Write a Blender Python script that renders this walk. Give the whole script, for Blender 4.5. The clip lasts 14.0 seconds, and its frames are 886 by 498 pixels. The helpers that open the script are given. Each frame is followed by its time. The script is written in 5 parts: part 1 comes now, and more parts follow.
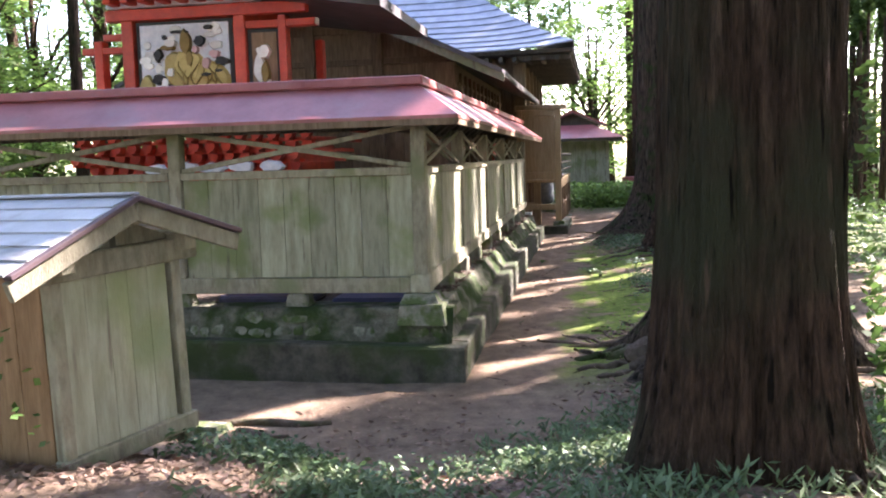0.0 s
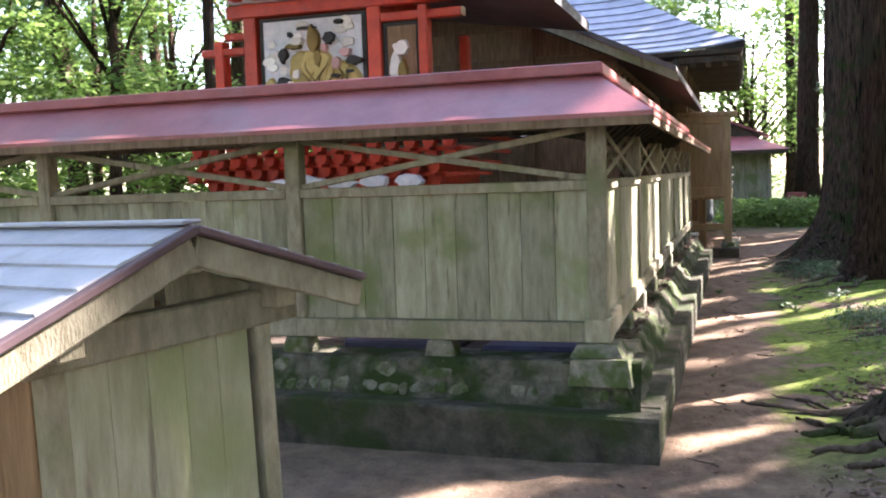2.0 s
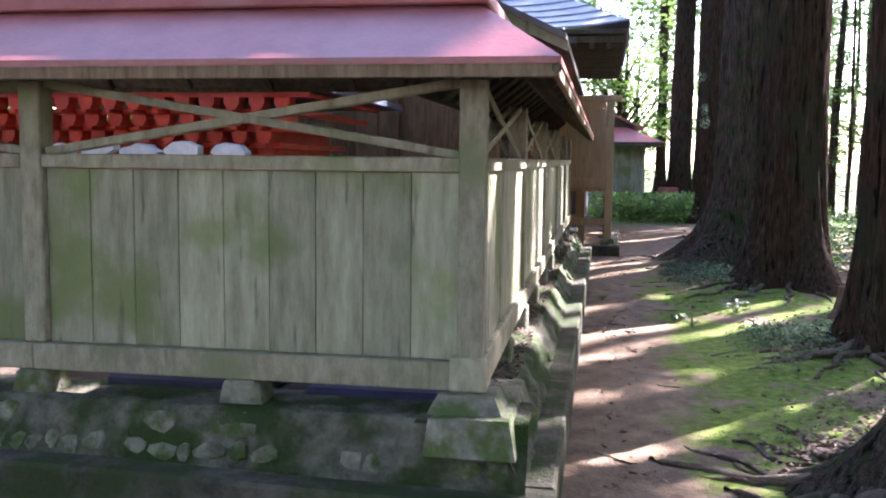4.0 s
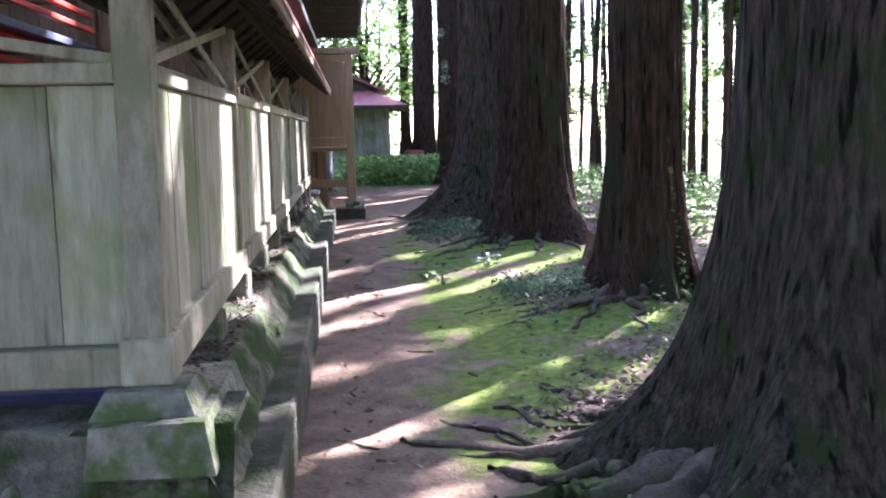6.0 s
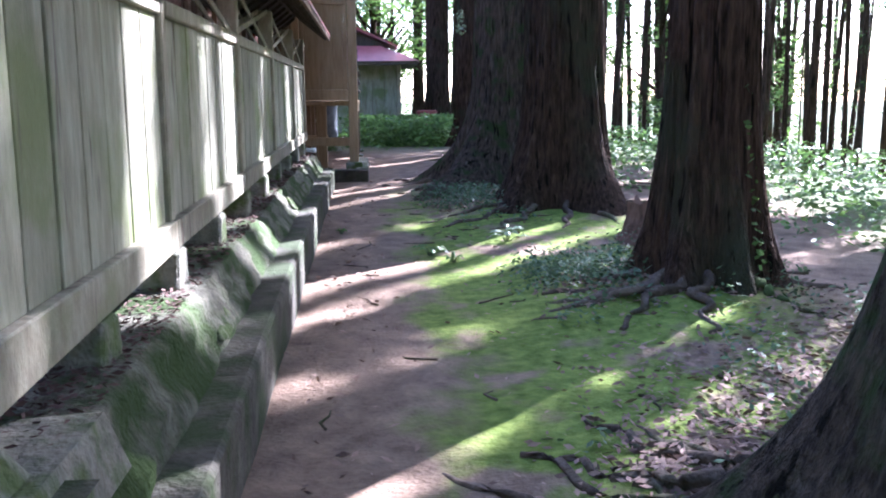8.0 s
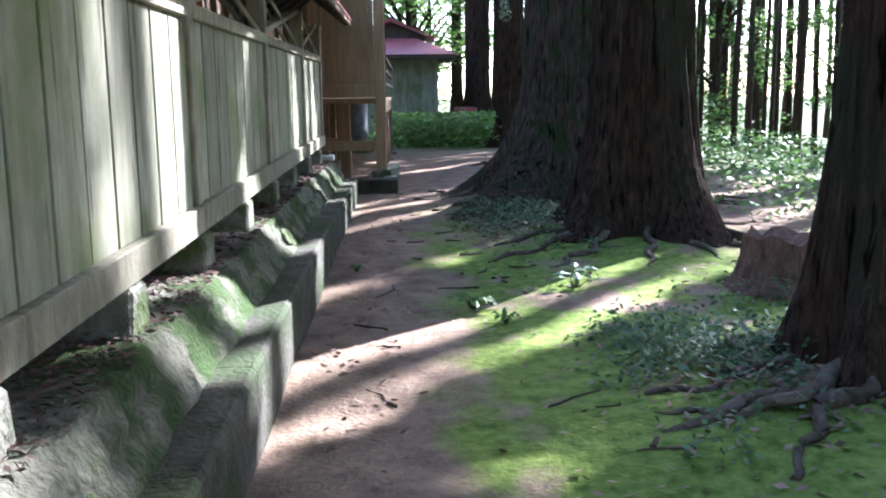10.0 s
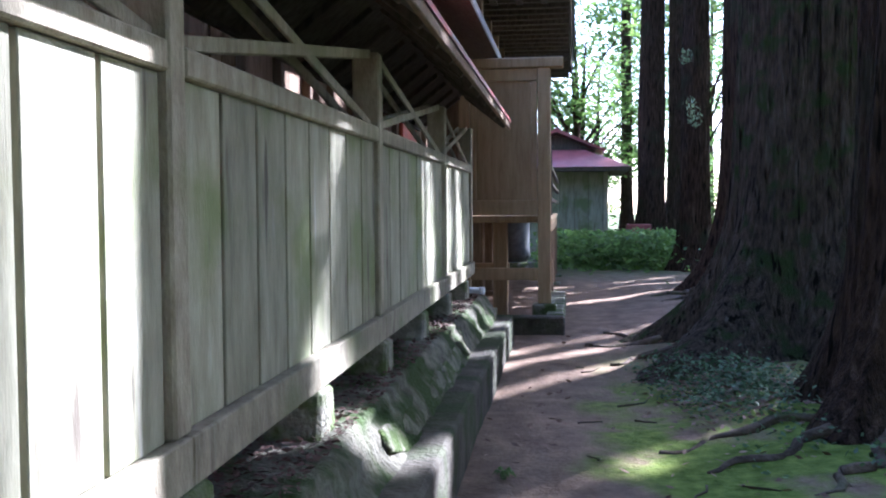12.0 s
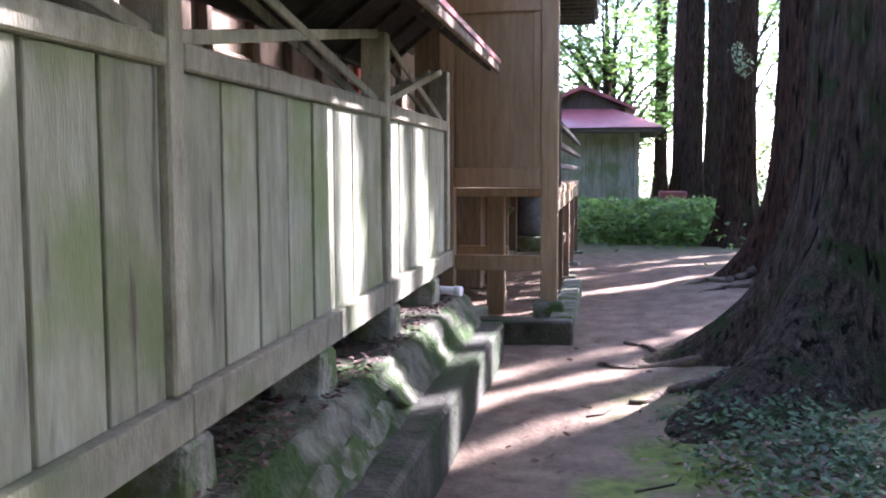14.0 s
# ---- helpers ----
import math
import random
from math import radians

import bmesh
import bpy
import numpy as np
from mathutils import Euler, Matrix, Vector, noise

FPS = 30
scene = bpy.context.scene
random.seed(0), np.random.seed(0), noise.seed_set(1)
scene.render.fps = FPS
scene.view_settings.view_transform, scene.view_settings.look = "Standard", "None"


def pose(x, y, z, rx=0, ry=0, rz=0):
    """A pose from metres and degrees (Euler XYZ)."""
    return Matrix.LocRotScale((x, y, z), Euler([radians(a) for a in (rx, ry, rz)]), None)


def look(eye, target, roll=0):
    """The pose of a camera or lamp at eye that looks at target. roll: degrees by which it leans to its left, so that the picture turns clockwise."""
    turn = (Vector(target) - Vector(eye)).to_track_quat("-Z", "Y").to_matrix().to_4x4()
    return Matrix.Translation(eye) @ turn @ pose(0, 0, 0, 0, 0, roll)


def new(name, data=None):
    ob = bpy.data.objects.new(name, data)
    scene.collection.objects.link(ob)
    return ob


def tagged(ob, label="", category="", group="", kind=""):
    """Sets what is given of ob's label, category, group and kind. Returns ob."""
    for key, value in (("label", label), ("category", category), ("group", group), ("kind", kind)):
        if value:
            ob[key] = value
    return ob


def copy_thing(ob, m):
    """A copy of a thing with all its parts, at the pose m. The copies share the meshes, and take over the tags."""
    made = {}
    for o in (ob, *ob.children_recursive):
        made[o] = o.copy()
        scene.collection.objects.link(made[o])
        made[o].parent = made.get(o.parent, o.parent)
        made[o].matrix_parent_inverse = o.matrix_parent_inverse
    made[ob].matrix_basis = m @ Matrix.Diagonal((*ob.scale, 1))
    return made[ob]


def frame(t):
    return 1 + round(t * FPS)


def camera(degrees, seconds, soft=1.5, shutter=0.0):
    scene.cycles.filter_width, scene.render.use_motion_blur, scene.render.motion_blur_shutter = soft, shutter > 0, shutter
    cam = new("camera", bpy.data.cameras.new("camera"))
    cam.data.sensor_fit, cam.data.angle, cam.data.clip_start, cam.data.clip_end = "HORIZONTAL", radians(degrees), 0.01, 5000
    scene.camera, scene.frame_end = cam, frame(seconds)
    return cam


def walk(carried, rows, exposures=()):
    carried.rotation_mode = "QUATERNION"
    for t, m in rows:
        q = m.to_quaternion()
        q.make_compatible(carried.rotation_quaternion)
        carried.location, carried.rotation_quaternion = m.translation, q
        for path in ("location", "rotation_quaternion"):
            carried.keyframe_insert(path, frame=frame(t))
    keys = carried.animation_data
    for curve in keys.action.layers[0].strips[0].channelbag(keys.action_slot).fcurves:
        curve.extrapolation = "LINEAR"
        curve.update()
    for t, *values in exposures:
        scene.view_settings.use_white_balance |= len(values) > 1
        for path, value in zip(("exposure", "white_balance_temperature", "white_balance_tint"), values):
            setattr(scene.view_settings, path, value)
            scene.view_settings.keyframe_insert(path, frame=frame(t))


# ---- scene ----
cam = camera(51.0, 14.0, soft=2.0)
PATH = [
    (0, (-0.006, -0.398, 1.949), (-0.343, 1.564, 1.758), -1.7),
    (0.5, (-0.176, 0.079, 1.909), (-0.664, 2.007, 1.694), -1.5),
    (1, (-0.321, 0.496, 1.893), (-0.855, 2.405, 1.622), -1.7),
    (1.5, (-0.511, 0.95, 1.938), (-1.159, 2.831, 1.739), -0.8),
    (2, (-0.632, 1.27, 1.931), (-1.246, 3.167, 1.783), -1.9),
    (2.2, (-0.671, 1.434, 1.929), (-1.284, 3.318, 1.656), -0.0),
    (4.3, (-0.983, 3.419, 1.874), (-1.226, 5.396, 1.695), -0.0),
    (4.5, (-0.993, 3.508, 1.893), (-1.16, 5.492, 1.703), -0.3),
    (5, (-0.884, 3.775, 1.79), (-0.976, 5.759, 1.558), -1.2),
    (5.5, (-0.876, 4.07, 1.708), (-0.821, 6.053, 1.448), -0.7),
    (6, (-0.833, 4.282, 1.639), (-0.65, 6.259, 1.394), -1.2),
    (6.5, (-0.815, 4.631, 1.62), (-0.673, 6.61, 1.363), -0.4),
    (7, (-0.831, 5.058, 1.535), (-0.72, 7.036, 1.259), -0.5),
    (7.2, (-0.805, 5.18, 1.512), (-0.641, 7.15, 1.212), -0.6),
    (9.3, (-0.584, 7.216, 1.489), (-0.505, 9.188, 1.163), -0.1),
    (9.5, (-0.588, 7.412, 1.503), (-0.525, 9.385, 1.181), -0.2),
    (10, (-0.568, 7.857, 1.501), (-0.496, 9.829, 1.173), -0.7),
    (10.5, (-0.577, 8.485, 1.539), (-0.684, 10.459, 1.231), 0.7),
    (11, (-0.586, 8.945, 1.54), (-0.762, 10.919, 1.271), -0.4),
    (11.5, (-0.567, 9.495, 1.568), (-0.752, 11.476, 1.371), 0.0),
    (12, (-0.63, 10.053, 1.536), (-0.903, 12.033, 1.452), -0.4),
    (12.5, (-0.6, 10.525, 1.531), (-0.801, 12.512, 1.42), -1.0),
    (13, (-0.606, 11.14, 1.551), (-0.883, 13.117, 1.437), 0.0),
    (13.5, (-0.564, 11.614, 1.549), (-0.921, 13.576, 1.399), -0.8),
    (14, (-0.477, 12.162, 1.597), (-0.818, 14.126, 1.432), -0.2),
]
LIGHT = [  # seconds, stops, kelvin, tint
    (0.0, 3.23, 6700, 26), (2.0, 3.27, 6800, 24), (4.5, 3.32, 6070, 30), (5.5, 3.40, 5970, 32), (7.0, 3.41, 5320, 34), (9.5, 3.04, 5520, 19), (11.0, 2.89, 5520, 20), (11.5, 2.72, 5470, 22), (12.0, 2.94, 5320, 25), (12.6, 3.32, 5600, 36), (13.0, 3.42, 5200, 54), (13.4, 3.23, 5650, 36), (14.0, 3.54, 5650, 32)]
walk(cam, [(t, look(eye, target, roll)) for t, eye, target, roll in PATH], LIGHT)

# ---- world, sun and exposure ----
SUN_AZ, SUN_EL = 44.0, 36.0          # degrees from +y towards +x, and above the horizon
world = bpy.data.worlds.new("world")
scene.world = world
world.use_nodes = True
wn = world.node_tree.nodes
sky = wn.new("ShaderNodeTexSky")
sky.sky_type, sky.sun_disc = "NISHITA", False
sky.sun_elevation, sky.sun_rotation = radians(SUN_EL), radians(SUN_AZ)
wn["Background"].inputs["Strength"].default_value = 0.15
world.node_tree.links.new(sky.outputs[0], wn["Background"].inputs["Color"])
sun_data = bpy.data.lights.new("sun", "SUN")
sun_data.energy, sun_data.angle, sun_data.color = 5.0, radians(0.53), (1.0, 0.97, 0.92)
sun = new("sun", sun_data)
sun_way = Vector((math.sin(radians(SUN_AZ)) * math.cos(radians(SUN_EL)), math.cos(radians(SUN_AZ)) * math.cos(radians(SUN_EL)), math.sin(radians(SUN_EL))))
sun.matrix_world = look((20, 30, 30), Vector((20, 30, 30)) - sun_way)


# ---- materials ----
def material(name, dark, light, scale=6.0, stretch=(1, 1, 1), rough=0.8, bump=0.3, stain=None, stain_scale=1.2, stain_at=0.55, metal=0.0, fine=40.0, spread=0.18, translucent=0.0, spec=0.3, world_space=True, streak=None, depth=0.02):
    """A surface of two tones of grain, with fine relief, optional stains of a third tone, and a random shade per object and island."""
    m = bpy.data.materials.new(name)
    m.use_nodes = True
    t = m.node_tree
    n, link = t.nodes, t.links.new
    b = n["Principled BSDF"]
    b.inputs["Roughness"].default_value, b.inputs["Metallic"].default_value = rough, metal
    b.inputs["Specular IOR Level"].default_value = spec
    geo = n.new("ShaderNodeNewGeometry")
    info = n.new("ShaderNodeObjectInfo")
    if world_space:
        src = geo.outputs["Position"]
    else:
        src = n.new("ShaderNodeTexCoord").outputs["Object"]
    shift = n.new("ShaderNodeVectorMath")
    shift.operation = "MULTIPLY_ADD"
    link(src, shift.inputs[0])
    shift.inputs[1].default_value = stretch
    rnd = n.new("ShaderNodeMath")
    rnd.operation = "MULTIPLY"
    link(info.outputs["Random"], rnd.inputs[0])
    rnd.inputs[1].default_value = 7.3
    link(rnd.outputs[0], shift.inputs[2])
    grain = n.new("ShaderNodeTexNoise")
    grain.inputs["Scale"].default_value, grain.inputs["Detail"].default_value, grain.inputs["Roughness"].default_value = scale, 6.0, 0.65
    link(shift.outputs[0], grain.inputs["Vector"])
    fin = n.new("ShaderNodeTexNoise")
    fin.inputs["Scale"].default_value, fin.inputs["Detail"].default_value = fine, 4.0
    link(shift.outputs[0], fin.inputs["Vector"])
    ramp = n.new("ShaderNodeValToRGB")
    ramp.color_ramp.elements[0].position, ramp.color_ramp.elements[1].position = 0.32, 0.68
    ramp.color_ramp.elements[0].color, ramp.color_ramp.elements[1].color = (*dark, 1), (*light, 1)
    link(grain.outputs["Fac"], ramp.inputs["Fac"])
    out = ramp.outputs["Color"]
    if stain:
        big = n.new("ShaderNodeTexNoise")
        big.inputs["Scale"].default_value, big.inputs["Detail"].default_value = stain_scale, 5.0
        link(src, big.inputs["Vector"])
        edge = n.new("ShaderNodeMapRange")
        edge.interpolation_type = "SMOOTHSTEP"
        edge.inputs["From Min"].default_value, edge.inputs["From Max"].default_value = stain_at - 0.08, stain_at + 0.12
        link(big.outputs["Fac"], edge.inputs["Value"])
        blend = n.new("ShaderNodeMixRGB")
        link(edge.outputs["Result"], blend.inputs["Fac"])
        link(out, blend.inputs["Color1"])
        blend.inputs["Color2"].default_value = (*stain, 1)
        out = blend.outputs["Color"]
    if streak:
        for tone_, scl, lo, hi in streak:
            run = n.new("ShaderNodeVectorMath")
            run.operation = "MULTIPLY_ADD"
            link(src, run.inputs[0])
            run.inputs[1].default_value = (scl, scl, scl * 0.12)
            link(rnd.outputs[0], run.inputs[2])
            sn = n.new("ShaderNodeTexNoise")
            sn.inputs["Scale"].default_value, sn.inputs["Detail"].default_value = 1.0, 4.0
            link(run.outputs[0], sn.inputs["Vector"])
            se = n.new("ShaderNodeMapRange")
            se.interpolation_type = "SMOOTHSTEP"
            se.inputs["From Min"].default_value, se.inputs["From Max"].default_value = lo, hi
            link(sn.outputs["Fac"], se.inputs["Value"])
            sb = n.new("ShaderNodeMixRGB")
            link(se.outputs["Result"], sb.inputs["Fac"])
            link(out, sb.inputs["Color1"])
            sb.inputs["Color2"].default_value = (*tone_, 1)
            out = sb.outputs["Color"]
    # fine grain and one shade per piece
    add = n.new("ShaderNodeMath")
    add.operation = "ADD"
    link(info.outputs["Random"], add.inputs[0])
    link(geo.outputs["Random Per Island"], add.inputs[1])
    frac = n.new("ShaderNodeMath")
    frac.operation = "FRACT"
    link(add.outputs[0], frac.inputs[0])
    mix = n.new("ShaderNodeMath")
    mix.operation = "MULTIPLY_ADD"
    link(frac.outputs[0], mix.inputs[0])
    mix.inputs[1].default_value = spread * 2
    mix.inputs[2].default_value = 1.0 - spread - 0.12
    mul = n.new("ShaderNodeMath")
    mul.operation = "MULTIPLY_ADD"
    link(fin.outputs["Fac"], mul.inputs[0])
    mul.inputs[1].default_value = 0.24
    link(mix.outputs[0], mul.inputs[2])
    tone = n.new("ShaderNodeVectorMath")
    tone.operation = "SCALE"
    link(out, tone.inputs[0])
    link(mul.outputs[0], tone.inputs["Scale"])
    link(tone.outputs[0], b.inputs["Base Color"])
    if bump:
        sum_ = n.new("ShaderNodeMath")
        sum_.operation = "MULTIPLY_ADD"
        link(grain.outputs["Fac"], sum_.inputs[0])
        sum_.inputs[1].default_value = 1.0
        link(fin.outputs["Fac"], sum_.inputs[2])
        bm_ = n.new("ShaderNodeBump")
        bm_.inputs["Strength"].default_value, bm_.inputs["Distance"].default_value = bump, depth
        link(sum_.outputs[0], bm_.inputs["Height"])
        link(bm_.outputs[0], b.inputs["Normal"])
    if translucent:
        tr = n.new("ShaderNodeBsdfTranslucent")
        link(tone.outputs[0], tr.inputs["Color"])
        ms = n.new("ShaderNodeMixShader")
        ms.inputs["Fac"].default_value = translucent
        link(b.outputs[0], ms.inputs[1])
        link(tr.outputs[0], ms.inputs[2])
        link(ms.outputs[0], n["Material Output"].inputs["Surface"])
    return m


WOOD = material("weathered_wood", (0.20, 0.195, 0.13), (0.36, 0.355, 0.255), 4, (4, 4, 0.7), 0.85, 0.2, (0.175, 0.205, 0.09), 2.1, 0.55, streak=(((0.11, 0.095, 0.07), 16, 0.60, 0.74), ((0.42, 0.42, 0.36), 11, 0.66, 0.78)))
WOOD_FRAME = material("weathered_frame_wood", (0.20, 0.175, 0.12), (0.35, 0.325, 0.235), 6, (3, 3, 1.2), 0.85, 0.3, (0.19, 0.20, 0.11), 2.0, 0.58, streak=(((0.13, 0.105, 0.075), 9, 0.60, 0.75),))
WOOD_BROWN = material("brown_wood", (0.13, 0.085, 0.05), (0.26, 0.18, 0.115), 6, (5, 5, 0.6), 0.75, 0.2)
WOOD_DARK = material("dark_wood", (0.05, 0.042, 0.034), (0.13, 0.108, 0.085), 6, (4, 4, 0.8), 0.8, 0.25)
WOOD_PALE = material("pale_brown_wood", (0.27, 0.185, 0.10), (0.40, 0.29, 0.165), 5, (5, 5, 0.5), 0.7, 0.12)
STONE = material("mossy_stone", (0.13, 0.125, 0.095), (0.33, 0.315, 0.25), 9, (1, 1, 1), 0.92, 0.9, (0.09, 0.125, 0.042), 6.5, 0.50)
CONCRETE = material("mossy_concrete", (0.04, 0.036, 0.028), (0.125, 0.115, 0.088), 7, (1, 1, 1), 0.94, 0.7, (0.036, 0.052, 0.018), 2.6, 0.51)
RED_METAL = material("red_painted_sheet_metal", (0.29, 0.075, 0.072), (0.42, 0.13, 0.125), 3, (1, 1, 1), 0.36, 0.06, (0.31, 0.14, 0.135), 1.5, 0.6, spec=0.5)
RED = material("vermilion_lacquer", (0.40, 0.035, 0.018), (0.62, 0.07, 0.03), 6, (1, 1, 1), 0.45, 0.05, spec=0.5)
GREY_ROOF = material("grey_roof_sheet", (0.36, 0.36, 0.385), (0.52, 0.52, 0.55), 4, (1, 1, 1), 0.5, 0.08, (0.28, 0.26, 0.27), 2.5, 0.62, spec=0.5)
BLUE_ROOF = material("blue_grey_roof_tile", (0.16, 0.17, 0.21), (0.30, 0.31, 0.38), 3, (1, 1, 1), 0.35, 0.05, spec=0.6)
BARK = material("cedar_bark", (0.022, 0.015, 0.012), (0.125, 0.078, 0.054), 5, (6, 6, 0.8), 0.95, 1.0, (0.055, 0.06, 0.036), 1.3, 0.60, spec=0.1, streak=(((0.15, 0.102, 0.075), 15, 0.60, 0.72), ((0.012, 0.009, 0.007), 19, 0.58, 0.68)), depth=0.06, fine=22.0)
BARK_MOSS = material("mossy_bark", (0.024, 0.019, 0.015), (0.15, 0.115, 0.086), 5, (6, 6, 0.9), 0.95, 1.0, (0.05, 0.075, 0.028), 5.5, 0.57, spec=0.1, streak=(((0.155, 0.135, 0.105), 15, 0.60, 0.72), ((0.012, 0.010, 0.007), 19, 0.57, 0.68)), depth=0.06, fine=22.0)
ROOT = material("root_bark", (0.06, 0.045, 0.033), (0.17, 0.13, 0.10), 9, (1, 1, 1), 0.95, 0.7, (0.05, 0.08, 0.025), 2.0, 0.58, spec=0.1)
LEAF = material("canopy_leaf", (0.045, 0.085, 0.025), (0.11, 0.18, 0.05), 2, rough=0.6, bump=0, translucent=0.45, spread=0.35)
LEAF_LIGHT = material("undergrowth_leaf", (0.065, 0.13, 0.034), (0.145, 0.25, 0.065), 3, rough=0.5, bump=0, translucent=0.35, spread=0.35)
GRASS = material("grass_blade", (0.08, 0.12, 0.055), (0.18, 0.25, 0.12), 4, rough=0.6, bump=0, translucent=0.3, spread=0.35)
LITTER = material("fallen_leaf", (0.13, 0.08, 0.06), (0.30, 0.20, 0.15), 5, rough=0.8, bump=0, spread=0.4)
DIRT = material("dark_soil", (0.045, 0.034, 0.027), (0.11, 0.085, 0.068), 8, rough=0.97, bump=0.6, spec=0.1)
BLACK = material("black_paint", (0.012, 0.012, 0.012), (0.03, 0.03, 0.03), 6, rough=0.5, bump=0.05)
WHITE = material("white_paint", (0.62, 0.62, 0.58), (0.80, 0.80, 0.76), 6, rough=0.7, bump=0.05)
GOLD = material("ochre_paint", (0.38, 0.29, 0.09), (0.55, 0.45, 0.18), 6, rough=0.6, bump=0.05)
PINK = material("pink_paint", (0.5, 0.30, 0.30), (0.65, 0.42, 0.40), 6, rough=0.6, bump=0.05)
TARP = material("blue_sheet", (0.014, 0.016, 0.04), (0.03, 0.034, 0.075), 4, rough=0.5, bump=0.1)


# ---- mesh helpers ----
def part(name, bm, mat, parent=None, label=""):
    """Links a bmesh as one mesh object, under a parent if given."""
    me = bpy.data.meshes.new(name)
    bm.to_mesh(me)
    bm.free()
    me.materials.append(mat)
    ob = new(name, me)
    ob.parent = parent
    if label:
        ob["label"] = label
    return ob


def thing(name, label, category, group="", kind="", at=(0, 0, 0), turn=0):
    ob = new(name)
    ob.empty_display_size = 0.1
    ob.matrix_basis = pose(*at, 0, 0, turn)
    return tagged(ob, label, category, group, kind)


def box(bm, x0, x1, y0, y1, z0, z1, bevel=0.0, m=None):
    vs = [bm.verts.new(v) for v in ((x0, y0, z0), (x1, y0, z0), (x1, y1, z0), (x0, y1, z0), (x0, y0, z1), (x1, y0, z1), (x1, y1, z1), (x0, y1, z1))]
    fs = [bm.faces.new([vs[i] for i in q]) for q in ((3, 2, 1, 0), (4, 5, 6, 7), (0, 1, 5, 4), (1, 2, 6, 5), (2, 3, 7, 6), (3, 0, 4, 7))]
    if m:
        bmesh.ops.transform(bm, matrix=m, verts=vs)
    if bevel:
        bmesh.ops.bevel(bm, geom=list({e for f in fs for e in f.edges}), offset=bevel, segments=1, affect="EDGES")
    return bm


def a_box(*args, **kw):
    return box(bmesh.new(), *args, **kw)


def bar(bm, a, b, w, h, bevel=0.004):
    """A squared timber from a to b; w across, h upwards."""
    a, b = Vector(a), Vector(b)
    d = b - a
    side = d.cross(Vector((0, 0, 1)))
    if side.length < 1e-4:
        side = Vector((1, 0, 0))
    side.normalize()
    up = side.cross(d).normalized()
    m = Matrix((side, d.normalized(), up)).transposed().to_4x4()
    m.translation = (a + b) / 2
    return box(bm, -w / 2, w / 2, -d.length / 2, d.length / 2, -h / 2, h / 2, bevel, m)


def a_bar(*args, **kw):
    return bar(bmesh.new(), *args, **kw)


def prism(bm, pts, axis, lo, hi, bevel=0.0):
    """Extrudes an outline of two coordinates along x, y or z."""
    def at(p, v):
        return {"x": (v, p[0], p[1]), "y": (p[0], v, p[1]), "z": (p[0], p[1], v)}[axis]
    a = [bm.verts.new(at(p, lo)) for p in pts]
    b = [bm.verts.new(at(p, hi)) for p in pts]
    fs = [bm.faces.new(a), bm.faces.new(b[::-1])]
    for i in range(len(pts)):
        j = (i + 1) % len(pts)
        fs.append(bm.faces.new((a[j], a[i], b[i], b[j])))
    bmesh.ops.recalc_face_normals(bm, faces=fs)
    if bevel:
        bmesh.ops.bevel(bm, geom=list({e for f in fs for e in f.edges}), offset=bevel, segments=1, affect="EDGES")
    return bm


def tube(bm, pts, radii, n=10, rough=0.0, seed=0, flute=0.0, lobes=7):
    """A limb through pts with its radius at each, uneven by rough and fluted lengthways."""
    rings = []
    for k, (p, r) in enumerate(zip(pts, radii)):
        p = Vector(p)
        d = (Vector(pts[min(k + 1, len(pts) - 1)]) - Vector(pts[max(k - 1, 0)])).normalized()
        u = d.orthogonal().normalized() if abs(d.z) < 0.7 else Vector((1, 0, 0)).cross(d).normalized()
        v = d.cross(u)
        ring = []
        for i in range(n):
            a = 2 * math.pi * i / n
            q = Vector((math.cos(a) * 2 + seed * 3.1, math.sin(a) * 2, k * 0.23))
            w = r * (1 + rough * noise.noise(q) + flute * math.sin(a * lobes + seed + 0.6 * noise.noise(q * 0.7)))
            ring.append(bm.verts.new(p + (u * math.cos(a) + v * math.sin(a)) * w))
        rings.append(ring)
    for a, b in zip(rings, rings[1:]):
        for i in range(n):
            bm.faces.new((a[i], a[(i + 1) % n], b[(i + 1) % n], b[i])).smooth = True
    bm.faces.new(rings[0][::-1])
    bm.faces.new(rings[-1])
    return bm


